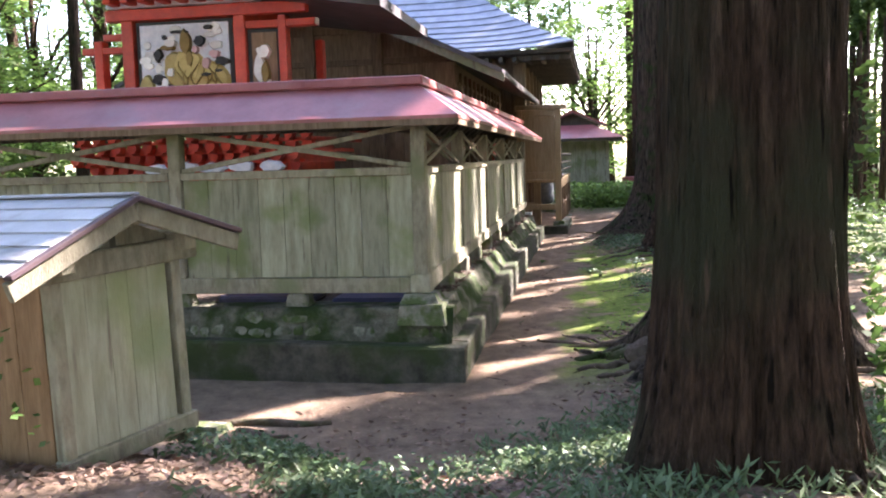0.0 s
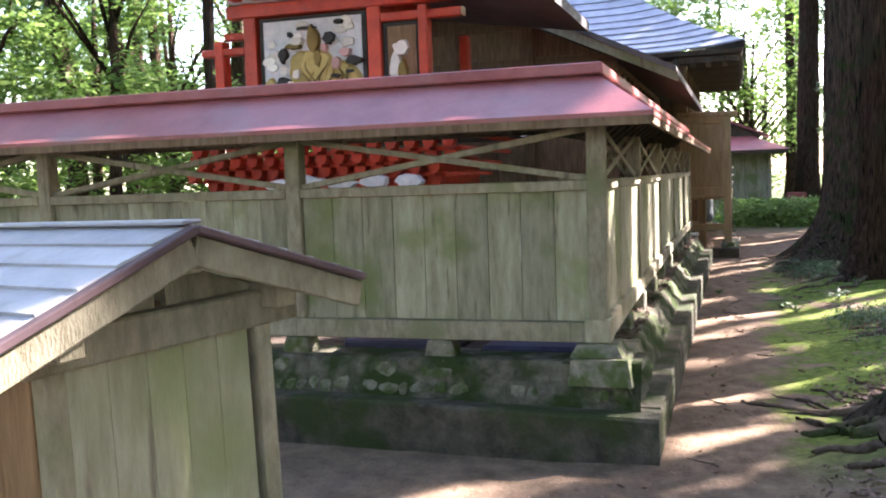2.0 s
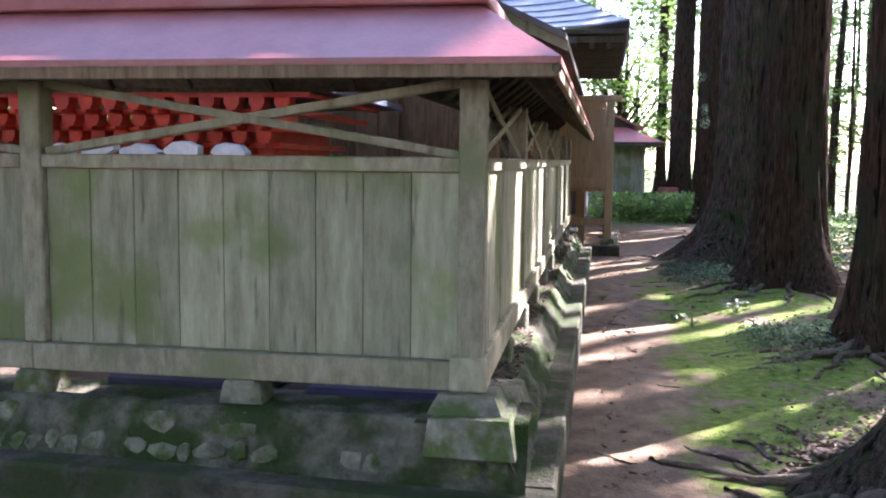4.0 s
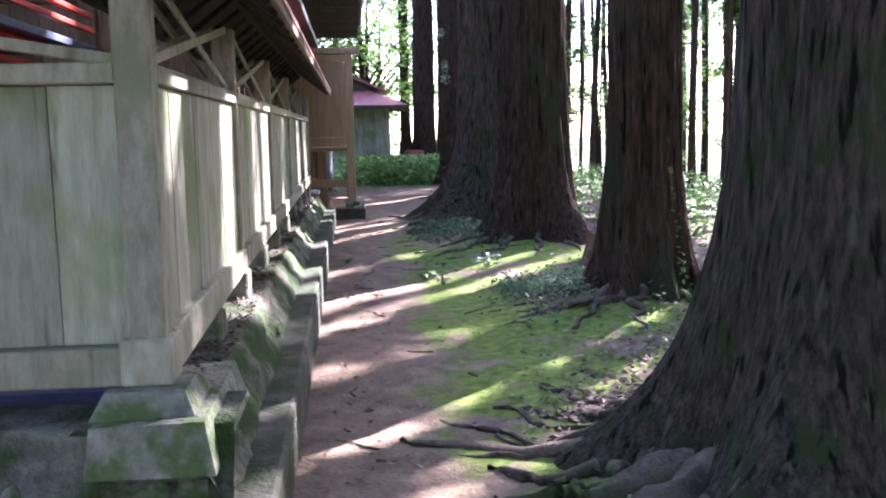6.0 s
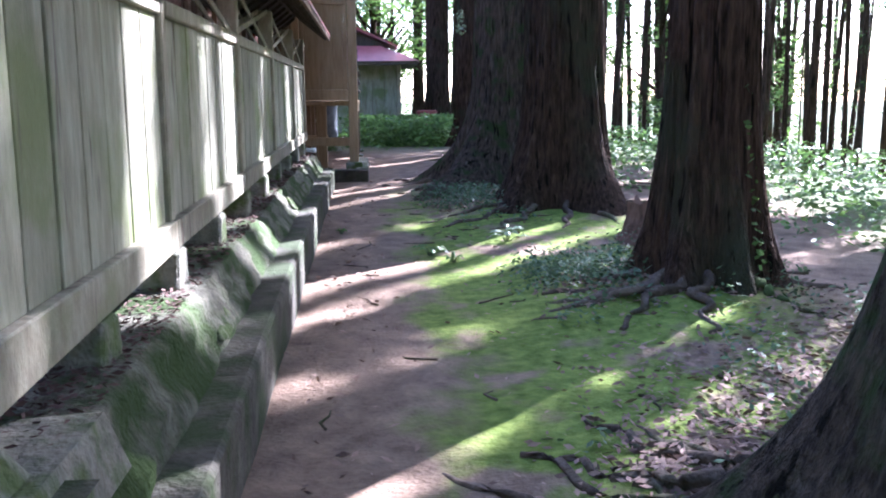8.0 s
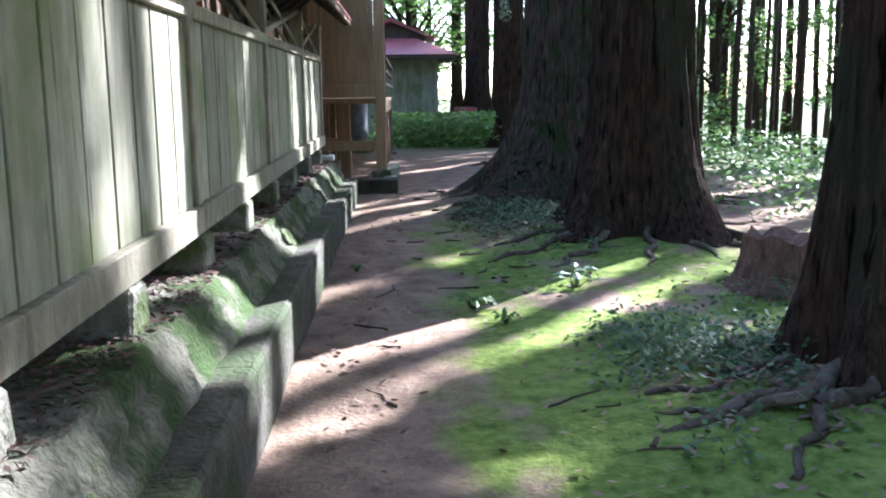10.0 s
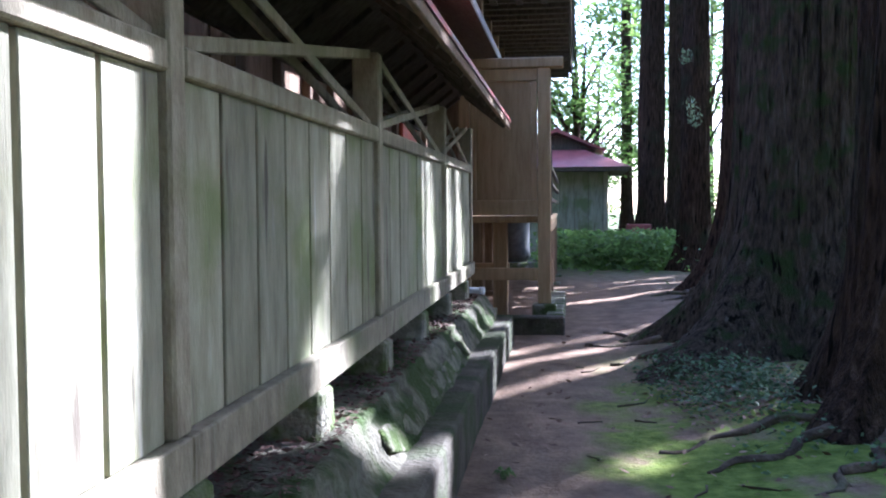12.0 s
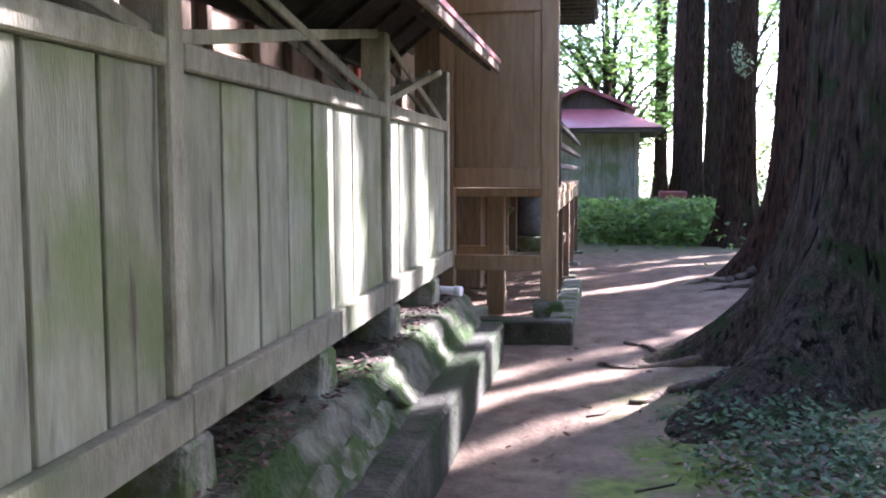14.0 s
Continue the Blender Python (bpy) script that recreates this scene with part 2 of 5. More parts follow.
class Leaves:
    """Gathers many small folded leaves and links them as one mesh."""

    def __init__(self, seed):
        self.rng, self.quads = np.random.default_rng(seed), []

    def cloud(self, centre, size, count, leaf, flat=0.6, droop=0.0, slim=0.42):
        r = self.rng
        p = r.normal(0, 1, (count, 3))
        p *= (r.uniform(0, 1, (count, 1)) ** 0.4) / np.linalg.norm(p, axis=1, keepdims=True)
        self.at(np.array(centre) + p * np.array(size), leaf, flat, droop, slim)

    def at(self, places, leaf, flat=0.6, droop=0.0, slim=0.42):
        r, n = self.rng, len(places)
        a = r.uniform(0, 2 * math.pi, n)
        d = np.stack((np.cos(a), np.sin(a), r.uniform(-flat, flat, n) - droop), 1)
        d /= np.linalg.norm(d, axis=1, keepdims=True)
        s = np.cross(d, r.normal(0, 0.5, (n, 3)) + (0, 0, 1))
        s /= np.linalg.norm(s, axis=1, keepdims=True) + 1e-6
        size = leaf * r.uniform(0.6, 1.3, (n, 1))
        self.quads.append(np.stack((places - d * size, places + s * size * slim, places + d * size, places - s * size * slim), 1))

    def link(self, name, mat, parent=None, label=""):
        v = np.concatenate(self.quads).reshape(-1, 3)
        n = len(v) // 4
        me = bpy.data.meshes.new(name)
        me.vertices.add(4 * n), me.loops.add(4 * n), me.polygons.add(n)
        me.vertices.foreach_set("co", v.astype(np.float32).ravel())
        me.loops.foreach_set("vertex_index", np.arange(4 * n, dtype=np.int32))
        me.polygons.foreach_set("loop_start", np.arange(0, 4 * n, 4, dtype=np.int32))
        me.update(calc_edges=True)
        me.materials.append(mat)
        ob = new(name, me)
        ob.parent = parent
        if label:
            ob["label"] = label
        return ob


def from_lists(name, verts, faces, mat, parent=None, label=""):
    me = bpy.data.meshes.new(name)
    me.from_pydata([tuple(v) for v in verts], [], faces)
    me.materials.append(mat)
    ob = new(name, me)
    ob.parent = parent
    if label:
        ob["label"] = label
    return ob


def smooth(a, b, v):
    k = min(1.0, max(0.0, (v - a) / (b - a)))
    return k * k * (3 - 2 * k)


# ---- ground ----
TRUNKS = [  # x, y, radius, height, flare of the great cedars
    (0.63, 3.78, 0.385, 19, 0.22), (1.17, 7.75, 0.51, 22, 0.62), (1.47, 11.6, 0.27, 21, 0.24),
    (1.33, 15.35, 0.40, 23, 0.42), (1.20, 17.75, 0.49, 24, 0.80), (1.75, 22.6, 0.42, 22, 0.5)]


def ground_z(x, y):
    z = 0.09 + 0.27 * min(1.0, max(0.0, (y - 7) / 12)) + 0.46 * (1 - smooth(2.7, 5.3, y))
    z += 0.05 * smooth(-0.3, 0.6, x) * (1 - smooth(20, 30, y))
    z -= 1.4 * smooth(3.5, 16, x) + 3.0 * smooth(16, 60, x)
    z += 0.16 * (1 - smooth(-1.85, -1.25, x)) * (1 - smooth(4.1, 5.3, y)) * smooth(-7.0, -4.0, x)
    for tx, ty, r, h, f in TRUNKS:
        d = math.hypot(x - tx, y - ty)
        z += 0.13 * math.exp(-(d / (r + 0.5)) ** 2)
    z += 0.035 * noise.noise(Vector((x * 0.9, y * 0.9, 1.3))) + 0.012 * noise.noise(Vector((x * 4, y * 4, 7)))
    return z


def axis(lo, hi, step, far):
    core = list(np.arange(lo, hi + 1e-6, step))
    out, s = [], step
    v = hi
    while v < far:
        s *= 1.35
        v += s
        out.append(v)
    back, s, v = [], step, lo
    while v > -far:
        s *= 1.35
        v -= s
        back.append(v)
    return back[::-1] + core + out


def ground_material():
    m = material("forest_floor", (0.125, 0.088, 0.062), (0.27, 0.193, 0.138), 5, rough=0.95, bump=0.55, spread=0.0, spec=0.1)
    t = m.node_tree
    n, link = t.nodes, t.links.new
    b = n["Principled BSDF"]
    dirt = b.inputs["Base Color"].links[0].from_socket
    geo = n.new("ShaderNodeNewGeometry")
    sep = n.new("ShaderNodeSeparateXYZ")
    link(geo.outputs["Position"], sep.inputs[0])

    def noise_of(scale, detail=5.0):
        k = n.new("ShaderNodeTexNoise")
        k.inputs["Scale"].default_value, k.inputs["Detail"].default_value = scale, detail
        link(geo.outputs["Position"], k.inputs["Vector"])
        return k.outputs["Fac"]

    def op(kind, a, b_, c=None):
        k = n.new("ShaderNodeMath")
        k.operation = kind
        for i, v in enumerate((a, b_, c)):
            if v is None:
                continue
            if isinstance(v, (int, float)):
                k.inputs[i].default_value = v
            else:
                link(v, k.inputs[i])
        return k.outputs[0]

    def step(v, lo, hi):
        k = n.new("ShaderNodeMapRange")
        k.interpolation_type = "SMOOTHSTEP"
        k.inputs["From Min"].default_value, k.inputs["From Max"].default_value = lo, hi
        link(v, k.inputs["Value"])
        return k.outputs["Result"]

    wob = op("MULTIPLY_ADD", noise_of(1.4), 1.6, -0.8)
    x = op("ADD", sep.outputs["X"], wob)
    band = op("MULTIPLY", step(x, -0.55, -0.2), step(op("MULTIPLY", x, -1.0), -2.2, -1.5))
    along = op("MULTIPLY", step(sep.outputs["Y"], 6.5, 8.0), op("SUBTRACT", 1.0, step(sep.outputs["Y"], 15.5, 18.5)))
    patch = step(noise_of(2.2), 0.34, 0.48)
    moss = op("MULTIPLY", op("MULTIPLY", band, along), patch)
    green = n.new("ShaderNodeValToRGB")
    green.color_ramp.elements[0].color, green.color_ramp.elements[1].color = (0.07, 0.11, 0.018, 1), (0.19, 0.245, 0.055, 1)
    green.color_ramp.elements[0].position, green.color_ramp.elements[1].position = 0.3, 0.7
    link(noise_of(14, 8.0), green.inputs["Fac"])
    mix = n.new("ShaderNodeMixRGB")
    link(moss, mix.inputs["Fac"])
    link(dirt, mix.inputs["Color1"])
    link(green.outputs[0], mix.inputs["Color2"])
    # the far forest floor is overgrown
    far = op("MAXIMUM", step(sep.outputs["X"], 2.6, 5.0), op("MAXIMUM", step(sep.outputs["Y"], 24.0, 30.0), op("MULTIPLY", step(op("MULTIPLY", sep.outputs["X"], -1.0), 9.0, 13.0), 1.0)))
    mix2 = n.new("ShaderNodeMixRGB")
    link(op("MULTIPLY", far, step(noise_of(1.1), 0.3, 0.5)), mix2.inputs["Fac"])
    link(mix.outputs[0], mix2.inputs["Color1"])
    mix2.inputs["Color2"].default_value = (0.075, 0.105, 0.04, 1)
    link(mix2.outputs[0], b.inputs["Base Color"])
    return m


xs, ys = axis(-3.2, 4.0, 0.1, 900), axis(-1.0, 24.0, 0.1, 900)
gverts = [(x, y, ground_z(x, y)) for y in ys for x in xs]
nx = len(xs)
gfaces = [(j * nx + i, j * nx + i + 1, (j + 1) * nx + i + 1, (j + 1) * nx + i) for j in range(len(ys) - 1) for i in range(nx - 1)]
ground = from_lists("ground", gverts, gfaces, ground_material())
ground.data.polygons.foreach_set("use_smooth", [True] * len(gfaces))
tagged(ground, "trodden brown earth path with moss and forest litter", "ground", kind="structure")


# ---- roofed fence ----
FX, FY, BAY = -1.5, 7.5, 2.25          # the outer corner of the fence, and its bay
RAIL0, RAIL1, BEAM0, BEAM1, EAVE = 1.83, 1.90, 0.80, 0.97, 2.26


def sill_low(y):
    return float(np.interp(y, (7.5, 9.75, 12, 14.25, 16.5, 19), (0.80, 0.87, 0.90, 0.93, 0.95, 0.96)))


def ledge_top(y):
    return float(np.interp(y, (7.3, 9, 11, 12.4, 14, 18.4), (0.69, 0.70, 0.725, 0.735, 0.775, 0.79)))


def fence_run(label, bays, last, to_world, boards, skew, gap, beam_top, first=True, post=0.118, inset=0.045):
    """One straight run of the fence, built along +u from its corner; to_world(u, v, z) lays it, v being inwards."""
    fence = thing("roofed_fence", label, "fence")

    def placed(bm):
        for v in bm.verts:
            v.co = to_world(*v.co)
        bmesh.ops.recalc_face_normals(bm, faces=bm.faces)
        return bm
    total = bays * BAY + last
    starts = [i * BAY for i in range(bays + 1)] + ([total] if last else [])
    rng = random.Random(skew)
    for u in starts if first else starts[1:]:
        part("post", placed(a_box(u, u + (post if u else 0.118), 0, 0.125, beam_top + 0.002 if u else BEAM0, EAVE, 0.008)), WOOD_FRAME, fence)
    for begin, b in zip(starts, starts[1:]):
        a, b = begin + (post if begin else 0.118) + 0.002, b - 0.002
        part("top_rail", placed(a_box(a, b, 0.0, 0.10, RAIL0, RAIL1, 0.006)), WOOD_FRAME, fence)
        part("bottom_beam", placed(a_box(begin + 0.068 if begin else a, b + 0.068 if b + 0.1 < total else b + 0.137, -0.012, 0.14, BEAM0, beam_top, 0.006)), WOOD_FRAME, fence)
        count = max(2, round((b - a) / boards))
        w = (b - a) / count
        for i in range(count):
            off = inset + rng.uniform(0, 0.005)
            part("board", placed(a_box(a + i * w + gap * rng.uniform(0.6, 1.3), a + (i + 1) * w - gap, off, off + 0.02, beam_top + 0.002, RAIL0 - 0.002, 0.003)), WOOD, fence)
        # crossed slats in two layers between rail and eave
        for lay, v in ((0, 0.03), (1, 0.105)):
            for p, q in (((a, RAIL1 + 0.01), (b, EAVE - 0.01)), ((a, EAVE - 0.01), (b, RAIL1 + 0.01))):
                s = bmesh.new()
                bar(s, (p[0], v + rng.uniform(0, 0.006), p[1]), (q[0], v + 0.015, q[1]), 0.014, 0.042, 0.003)
                part("slat", placed(s), WOOD_FRAME, fence)
    return fence, placed, total


def roof_run(fence, placed, total, lo_in, hi_in):
    """The hipped sheet-metal roof over a run; it is mitred at the near corner."""
    c, half = 0.067, 0.42
    z0, z1 = EAVE + 0.04, EAVE + 0.34
    # soffit boards, rafters, fascia and sheet on both slopes, with a ridge cap
    for s in (-1, 1):
        out = c + s * half
        bm = bmesh.new()
        outline = [(out, out if lo_in else -0.3, z0), (out, total + hi_in, z0), (c, total + hi_in, z1), (c, c if lo_in else -0.3, z1)]
        top = [bm.verts.new((u, v, z + 0.02)) for v, u, z in outline]
        bot = [bm.verts.new((u, v, z - 0.01)) for v, u, z in outline]
        bm.faces.new(top), bm.faces.new(bot[::-1])
        for i in range(4):
            bm.faces.new((top[i], top[(i + 1) % 4], bot[(i + 1) % 4], bot[i]))
        part("roof_sheet", placed(bm), RED_METAL, fence)
        bm = bmesh.new()
        low = [bm.verts.new((u, v + (-s * 0.03 if abs(v - out) < 1e-6 else 0), z - 0.014)) for v, u, z in outline]
        lower = [bm.verts.new((v.co.x, v.co.y, v.co.z - 0.03)) for v in low]
        bm.faces.new(low), bm.faces.new(lower[::-1])
        for i in range(4):
            bm.faces.new((low[i], low[(i + 1) % 4], lower[(i + 1) % 4], lower[i]))
        part("roof_boarding", placed(bm), WOOD_DARK, fence)
        u = 0.3
        while u < total + hi_in - 0.1:
            bm = bmesh.new()
            bar(bm, (u, out - s * 0.05, z0 - 0.045), (u, c + s * 0.03, z1 - 0.075), 0.04, 0.045)
            part("rafter", placed(bm), WOOD_DARK, fence)
            u += 0.45
        bm = bmesh.new()
        a0 = (out - s * 0.02) if lo_in else -0.3
        bar(bm, (a0, out - s * 0.02, z0 - 0.035), (total + hi_in, out - s * 0.02, z0 - 0.035), 0.025, 0.06)
        part("fascia", placed(bm), WOOD_BROWN if s < 0 else WOOD_DARK, fence)
    bm = bmesh.new()
    prism(bm, [(c - 0.07, z1 + 0.0), (c - 0.06, z1 + 0.08), (c + 0.06, z1 + 0.08), (c + 0.07, z1 + 0.0)], "x", c - 0.06 if lo_in else -0.3, total + hi_in, 0.008)
    part("ridge_cap", placed(bm), RED_METAL, fence)


def side_place(u, v, z):
    """Lays the side run; its sill climbs a little with the path."""
    y = FY + u
    low, high = sill_low(y) - BEAM0, float(np.interp(y, (7.5, 9.75, 12, 14.25, 16.9), (0, 0.02, 0.05, 0.075, 0.10)))
    return Vector((FX - v, y, z + float(np.interp(z, (BEAM0, BEAM1, RAIL0, RAIL1, EAVE), (low, high, 0.003 * u, 0.003 * u, 0)))))


side_fence, side_at, side_len = fence_run("weathered grey board fence with lattice and red metal roof", 4, 1.75, side_place, 0.262, 3, 0.0085, BEAM1, post=0.09, inset=0.02)
roof_run(side_fence, side_at, side_len, True, 0.0)
front_fence, front_at, front_len = fence_run("mossy board fence with crossed slats under a red metal roof", 4, 0, lambda u, v, z: Vector((FX - u, FY + v, z)), 0.245, 5, 0.0014, 0.935, False)
roof_run(front_fence, front_at, front_len, True, 0.5)


# ---- stone base of the fence ----
def slab(bm, pts_lo, pts_hi):
    """A solid between two outlines of the same number of corners."""
    a, b = [bm.verts.new(p) for p in pts_lo], [bm.verts.new(p) for p in pts_hi]
    fs = [bm.faces.new(a), bm.faces.new(b[::-1])]
    for i in range(len(a)):
        k = (i + 1) % len(a)
        fs.append(bm.faces.new((a[k], a[i], b[i], b[k])))
    bmesh.ops.recalc_face_normals(bm, faces=fs)
    return bm


def flat_stone(seed):
    """A rough flat-faced stone of unit size, its face towards -y."""
    r = random.Random(seed)
    n = 7
    rim = []
    for i in range(n):
        a = 2 * math.pi * (i + r.uniform(-0.25, 0.25)) / n
        k = 0.5 / max(abs(math.cos(a)), abs(math.sin(a))) * r.uniform(0.86, 1.0)
        rim.append((k * math.cos(a), k * math.sin(a)))
    bm = bmesh.new()
    rings = []
    for y, s in ((0.5, 1.0), (-0.25, 1.0), (-0.42, 0.9), (-0.5, 0.6)):
        rings.append([bm.verts.new((x * s, y + (r.uniform(-0.07, 0.07) if y < 0 else 0), z * s)) for x, z in rim])
    for a, b in zip(rings, rings[1:]):
        for i in range(n):
            bm.faces.new((a[i], a[(i + 1) % n], b[(i + 1) % n], b[i])).smooth = True
    bm.faces.new(rings[-1]).smooth = True
    bmesh.ops.recalc_face_normals(bm, faces=bm.faces)
    return bm


def plinth_top(y):
    return float(np.interp(y, (7.1, 9, 12, 14, 18.4), (0.385, 0.45, 0.54, 0.57, 0.58)))


def stone_base():
    base = thing("stone_base", "mossy rubble footing wall with concrete plinth beneath fence", "wall", kind="structure")
    y1 = 18.4

    def front_ring(x):
        t = float(np.interp(x, (-3.4, -1.14), (0.44, 0.385)))
        return [(x, 7.11, -0.5), (x, 7.11, t - 0.018), (x, 7.128, t), (x, 7.40, t), (x, 7.40, -0.5)]
    for a, b in ((-10.9, -3.404), (-3.4, -1.14)):
        part("plinth", slab(bmesh.new(), front_ring(a), front_ring(b)), CONCRETE, base)

    def ring(y):
        t = plinth_top(y)
        return [(-1.14, y, -0.5), (-1.14, y, t - 0.02), (-1.158, y, t), (-1.42, y, t), (-1.42, y, -0.5)]
    a = 7.402
    while a < y1:
        b = min(a + 1.9, y1)
        part("plinth", slab(bmesh.new(), ring(a), ring(b - 0.004)), CONCRETE, base)
        a = b

    # battered rubble face with a sharp rim and a level ledge behind it
    def mass(along, lo, hi):
        bm = bmesh.new()
        prof = [(0.0, -0.25), (0.0, 0.0), (0.03, 0.22), (0.055, 0.42), (0.08, 0.62), (0.105, 0.82), (0.125, 0.96), (0.155, 1.0), (0.25, 1.0), (0.36, 1.0), (0.52, 1.0)]
        rows = []
        n = int((hi - lo) / 0.06)
        for i in range(n + 1):
            u = lo + (hi - lo) * i / n
            foot, rim = (plinth_top(u) - 0.01, ledge_top(u)) if along else (0.42, 0.685)
            row = []
            for k, (v, f) in enumerate(prof):
                cell = noise.cell(Vector((u * 3.1 + 0.5 * (k % 2), k * 0.55, along * 5.0)))
                q = (0.014 * (cell - 0.5) + noise.noise(Vector((u * 2.3, k * 0.7, along * 5.0))) * 0.016 + noise.noise(Vector((u * 9, k * 1.7, 3))) * 0.012) * (1.0 if f < 1 else 0.4)
                z = foot + (rim - foot) * f + (0.5 * q if f > 0.5 else 0)
                row.append(bm.verts.new((-1.268 - v + q, u, z) if along else (u, 7.275 + v - q, z)))
            rows.append(row)
        for r0, r1 in zip(rows, rows[1:]):
            for k in range(len(prof) - 1):
                bm.faces.new((r0[k], r0[k + 1], r1[k + 1], r1[k])).smooth = True
        bmesh.ops.recalc_face_normals(bm, faces=bm.faces)
        return part("rubble", bm, RUBBLE, base)
    mass(1, 7.3, y1)
    mass(0, -10.9, -1.27)
    shapes = []
    for k in range(9):
        bm = flat_stone(k)
        me = bpy.data.meshes.new("stone")
        bm.to_mesh(me), bm.free()
        me.materials.append(RUBBLE_STONE)
        shapes.append(me)
    r = random.Random(11)

    def course(u0, u1, f, h, place, wmin, wmax, keep):
        u = u0
        while u < u1:
            w = r.uniform(wmin, wmax)
            if r.random() < keep:
                ob = new("stone", r.choice(shapes))
                ob.parent = base
                ob.matrix_basis = place(u + w / 2, f + r.uniform(-0.05, 0.05)) @ Matrix.Diagonal((w * 0.96, 0.026 * r.uniform(0.8, 1.2), h * r.uniform(0.75, 1.05), 1))
            u += w

    def on_front(u, f):
        return pose(-u, 7.287 + 0.13 * f, 0.43 + 0.255 * f, -26, r.uniform(-25, 25), r.uniform(-4, 4))

    def on_side(u, f):
        z = plinth_top(u) + (ledge_top(u) - plinth_top(u)) * f
        return pose(-1.281 - 0.13 * f, u, z, -32, r.uniform(-14, 14), 90 + r.uniform(-4, 4))
    course(1.34, 8.6, 0.22, 0.11, on_front, 0.07, 0.19, 0.6)
    course(1.75, 8.6, 0.72, 0.13, on_front, 0.10, 0.30, 0.4)
    course(8.3, 18.2, 0.26, 0.13, on_side, 0.2, 0.5, 0.28)
    part("corner_stone", slab(bmesh.new(), [(-1.74, 7.26, 0.55), (-1.315, 7.25, 0.55), (-1.31, 8.20, 0.55), (-1.60, 8.17, 0.55)], [(-1.72, 7.29, 0.715), (-1.35, 7.285, 0.725), (-1.36, 8.16, 0.715), (-1.58, 8.13, 0.71)]), STONE, base)

    def block(x, y, turn, z, h):
        bm = prism(bmesh.new(), [(-0.115, 0), (-0.085, h), (0.085, h), (0.115, 0)], "y", -0.10, 0.10, 0.012)
        part("bearing_block", bm, STONE, base).matrix_basis = pose(x, y, z, 0, 0, turn)
    for k in range(1, 10):
        y = 7.57 + k * 1.125
        block(-1.575, y, 90, ledge_top(y) - 0.012, sill_low(y) - ledge_top(y) + 0.010)
        if k < 8:
            block(-1.57 - k * 1.125, 7.57, 0, 0.672, 0.126)
    part("bearing_block", slab(bmesh.new(), [(-1.74, 7.36, 0.716), (-1.39, 7.35, 0.726), (-1.39, 7.73, 0.726), (-1.74, 7.73, 0.716)], [(-1.70, 7.42, 0.797), (-1.43, 7.41, 0.797), (-1.43, 7.70, 0.797), (-1.70, 7.70, 0.797)]), STONE, base)
    part("soil", a_box(-10.5, -1.72, 7.72, 18.3, 0.2, 0.66), DIRT, base)
    return base


RUBBLE_STONE = material("lichened_rubble_stone", (0.075, 0.075, 0.054), (0.25, 0.24, 0.185), 9, rough=0.95, bump=0.9, stain=(0.055, 0.08, 0.026), stain_scale=8.0, stain_at=0.47, spec=0.15)
RUBBLE = material("dark_mossy_rubble", (0.05, 0.05, 0.036), (0.20, 0.19, 0.145), 7, rough=0.95, bump=1.0, stain=(0.034, 0.055, 0.017), stain_scale=3.4, stain_at=0.48, spec=0.15)
stone_base()
sheet = thing("blue_sheet", "folded dark blue plastic sheet lying under fence", "tarpaulin")
bmt = bmesh.new()
for i in range(2):
    box(bmt, -3.55 + i * 1.1, -2.65 + i * 0.95, 7.72, 8.3, 0.662 + i * 0.001, 0.74 - i * 0.02, 0.02)
part("fold", bmt, TARP, sheet)


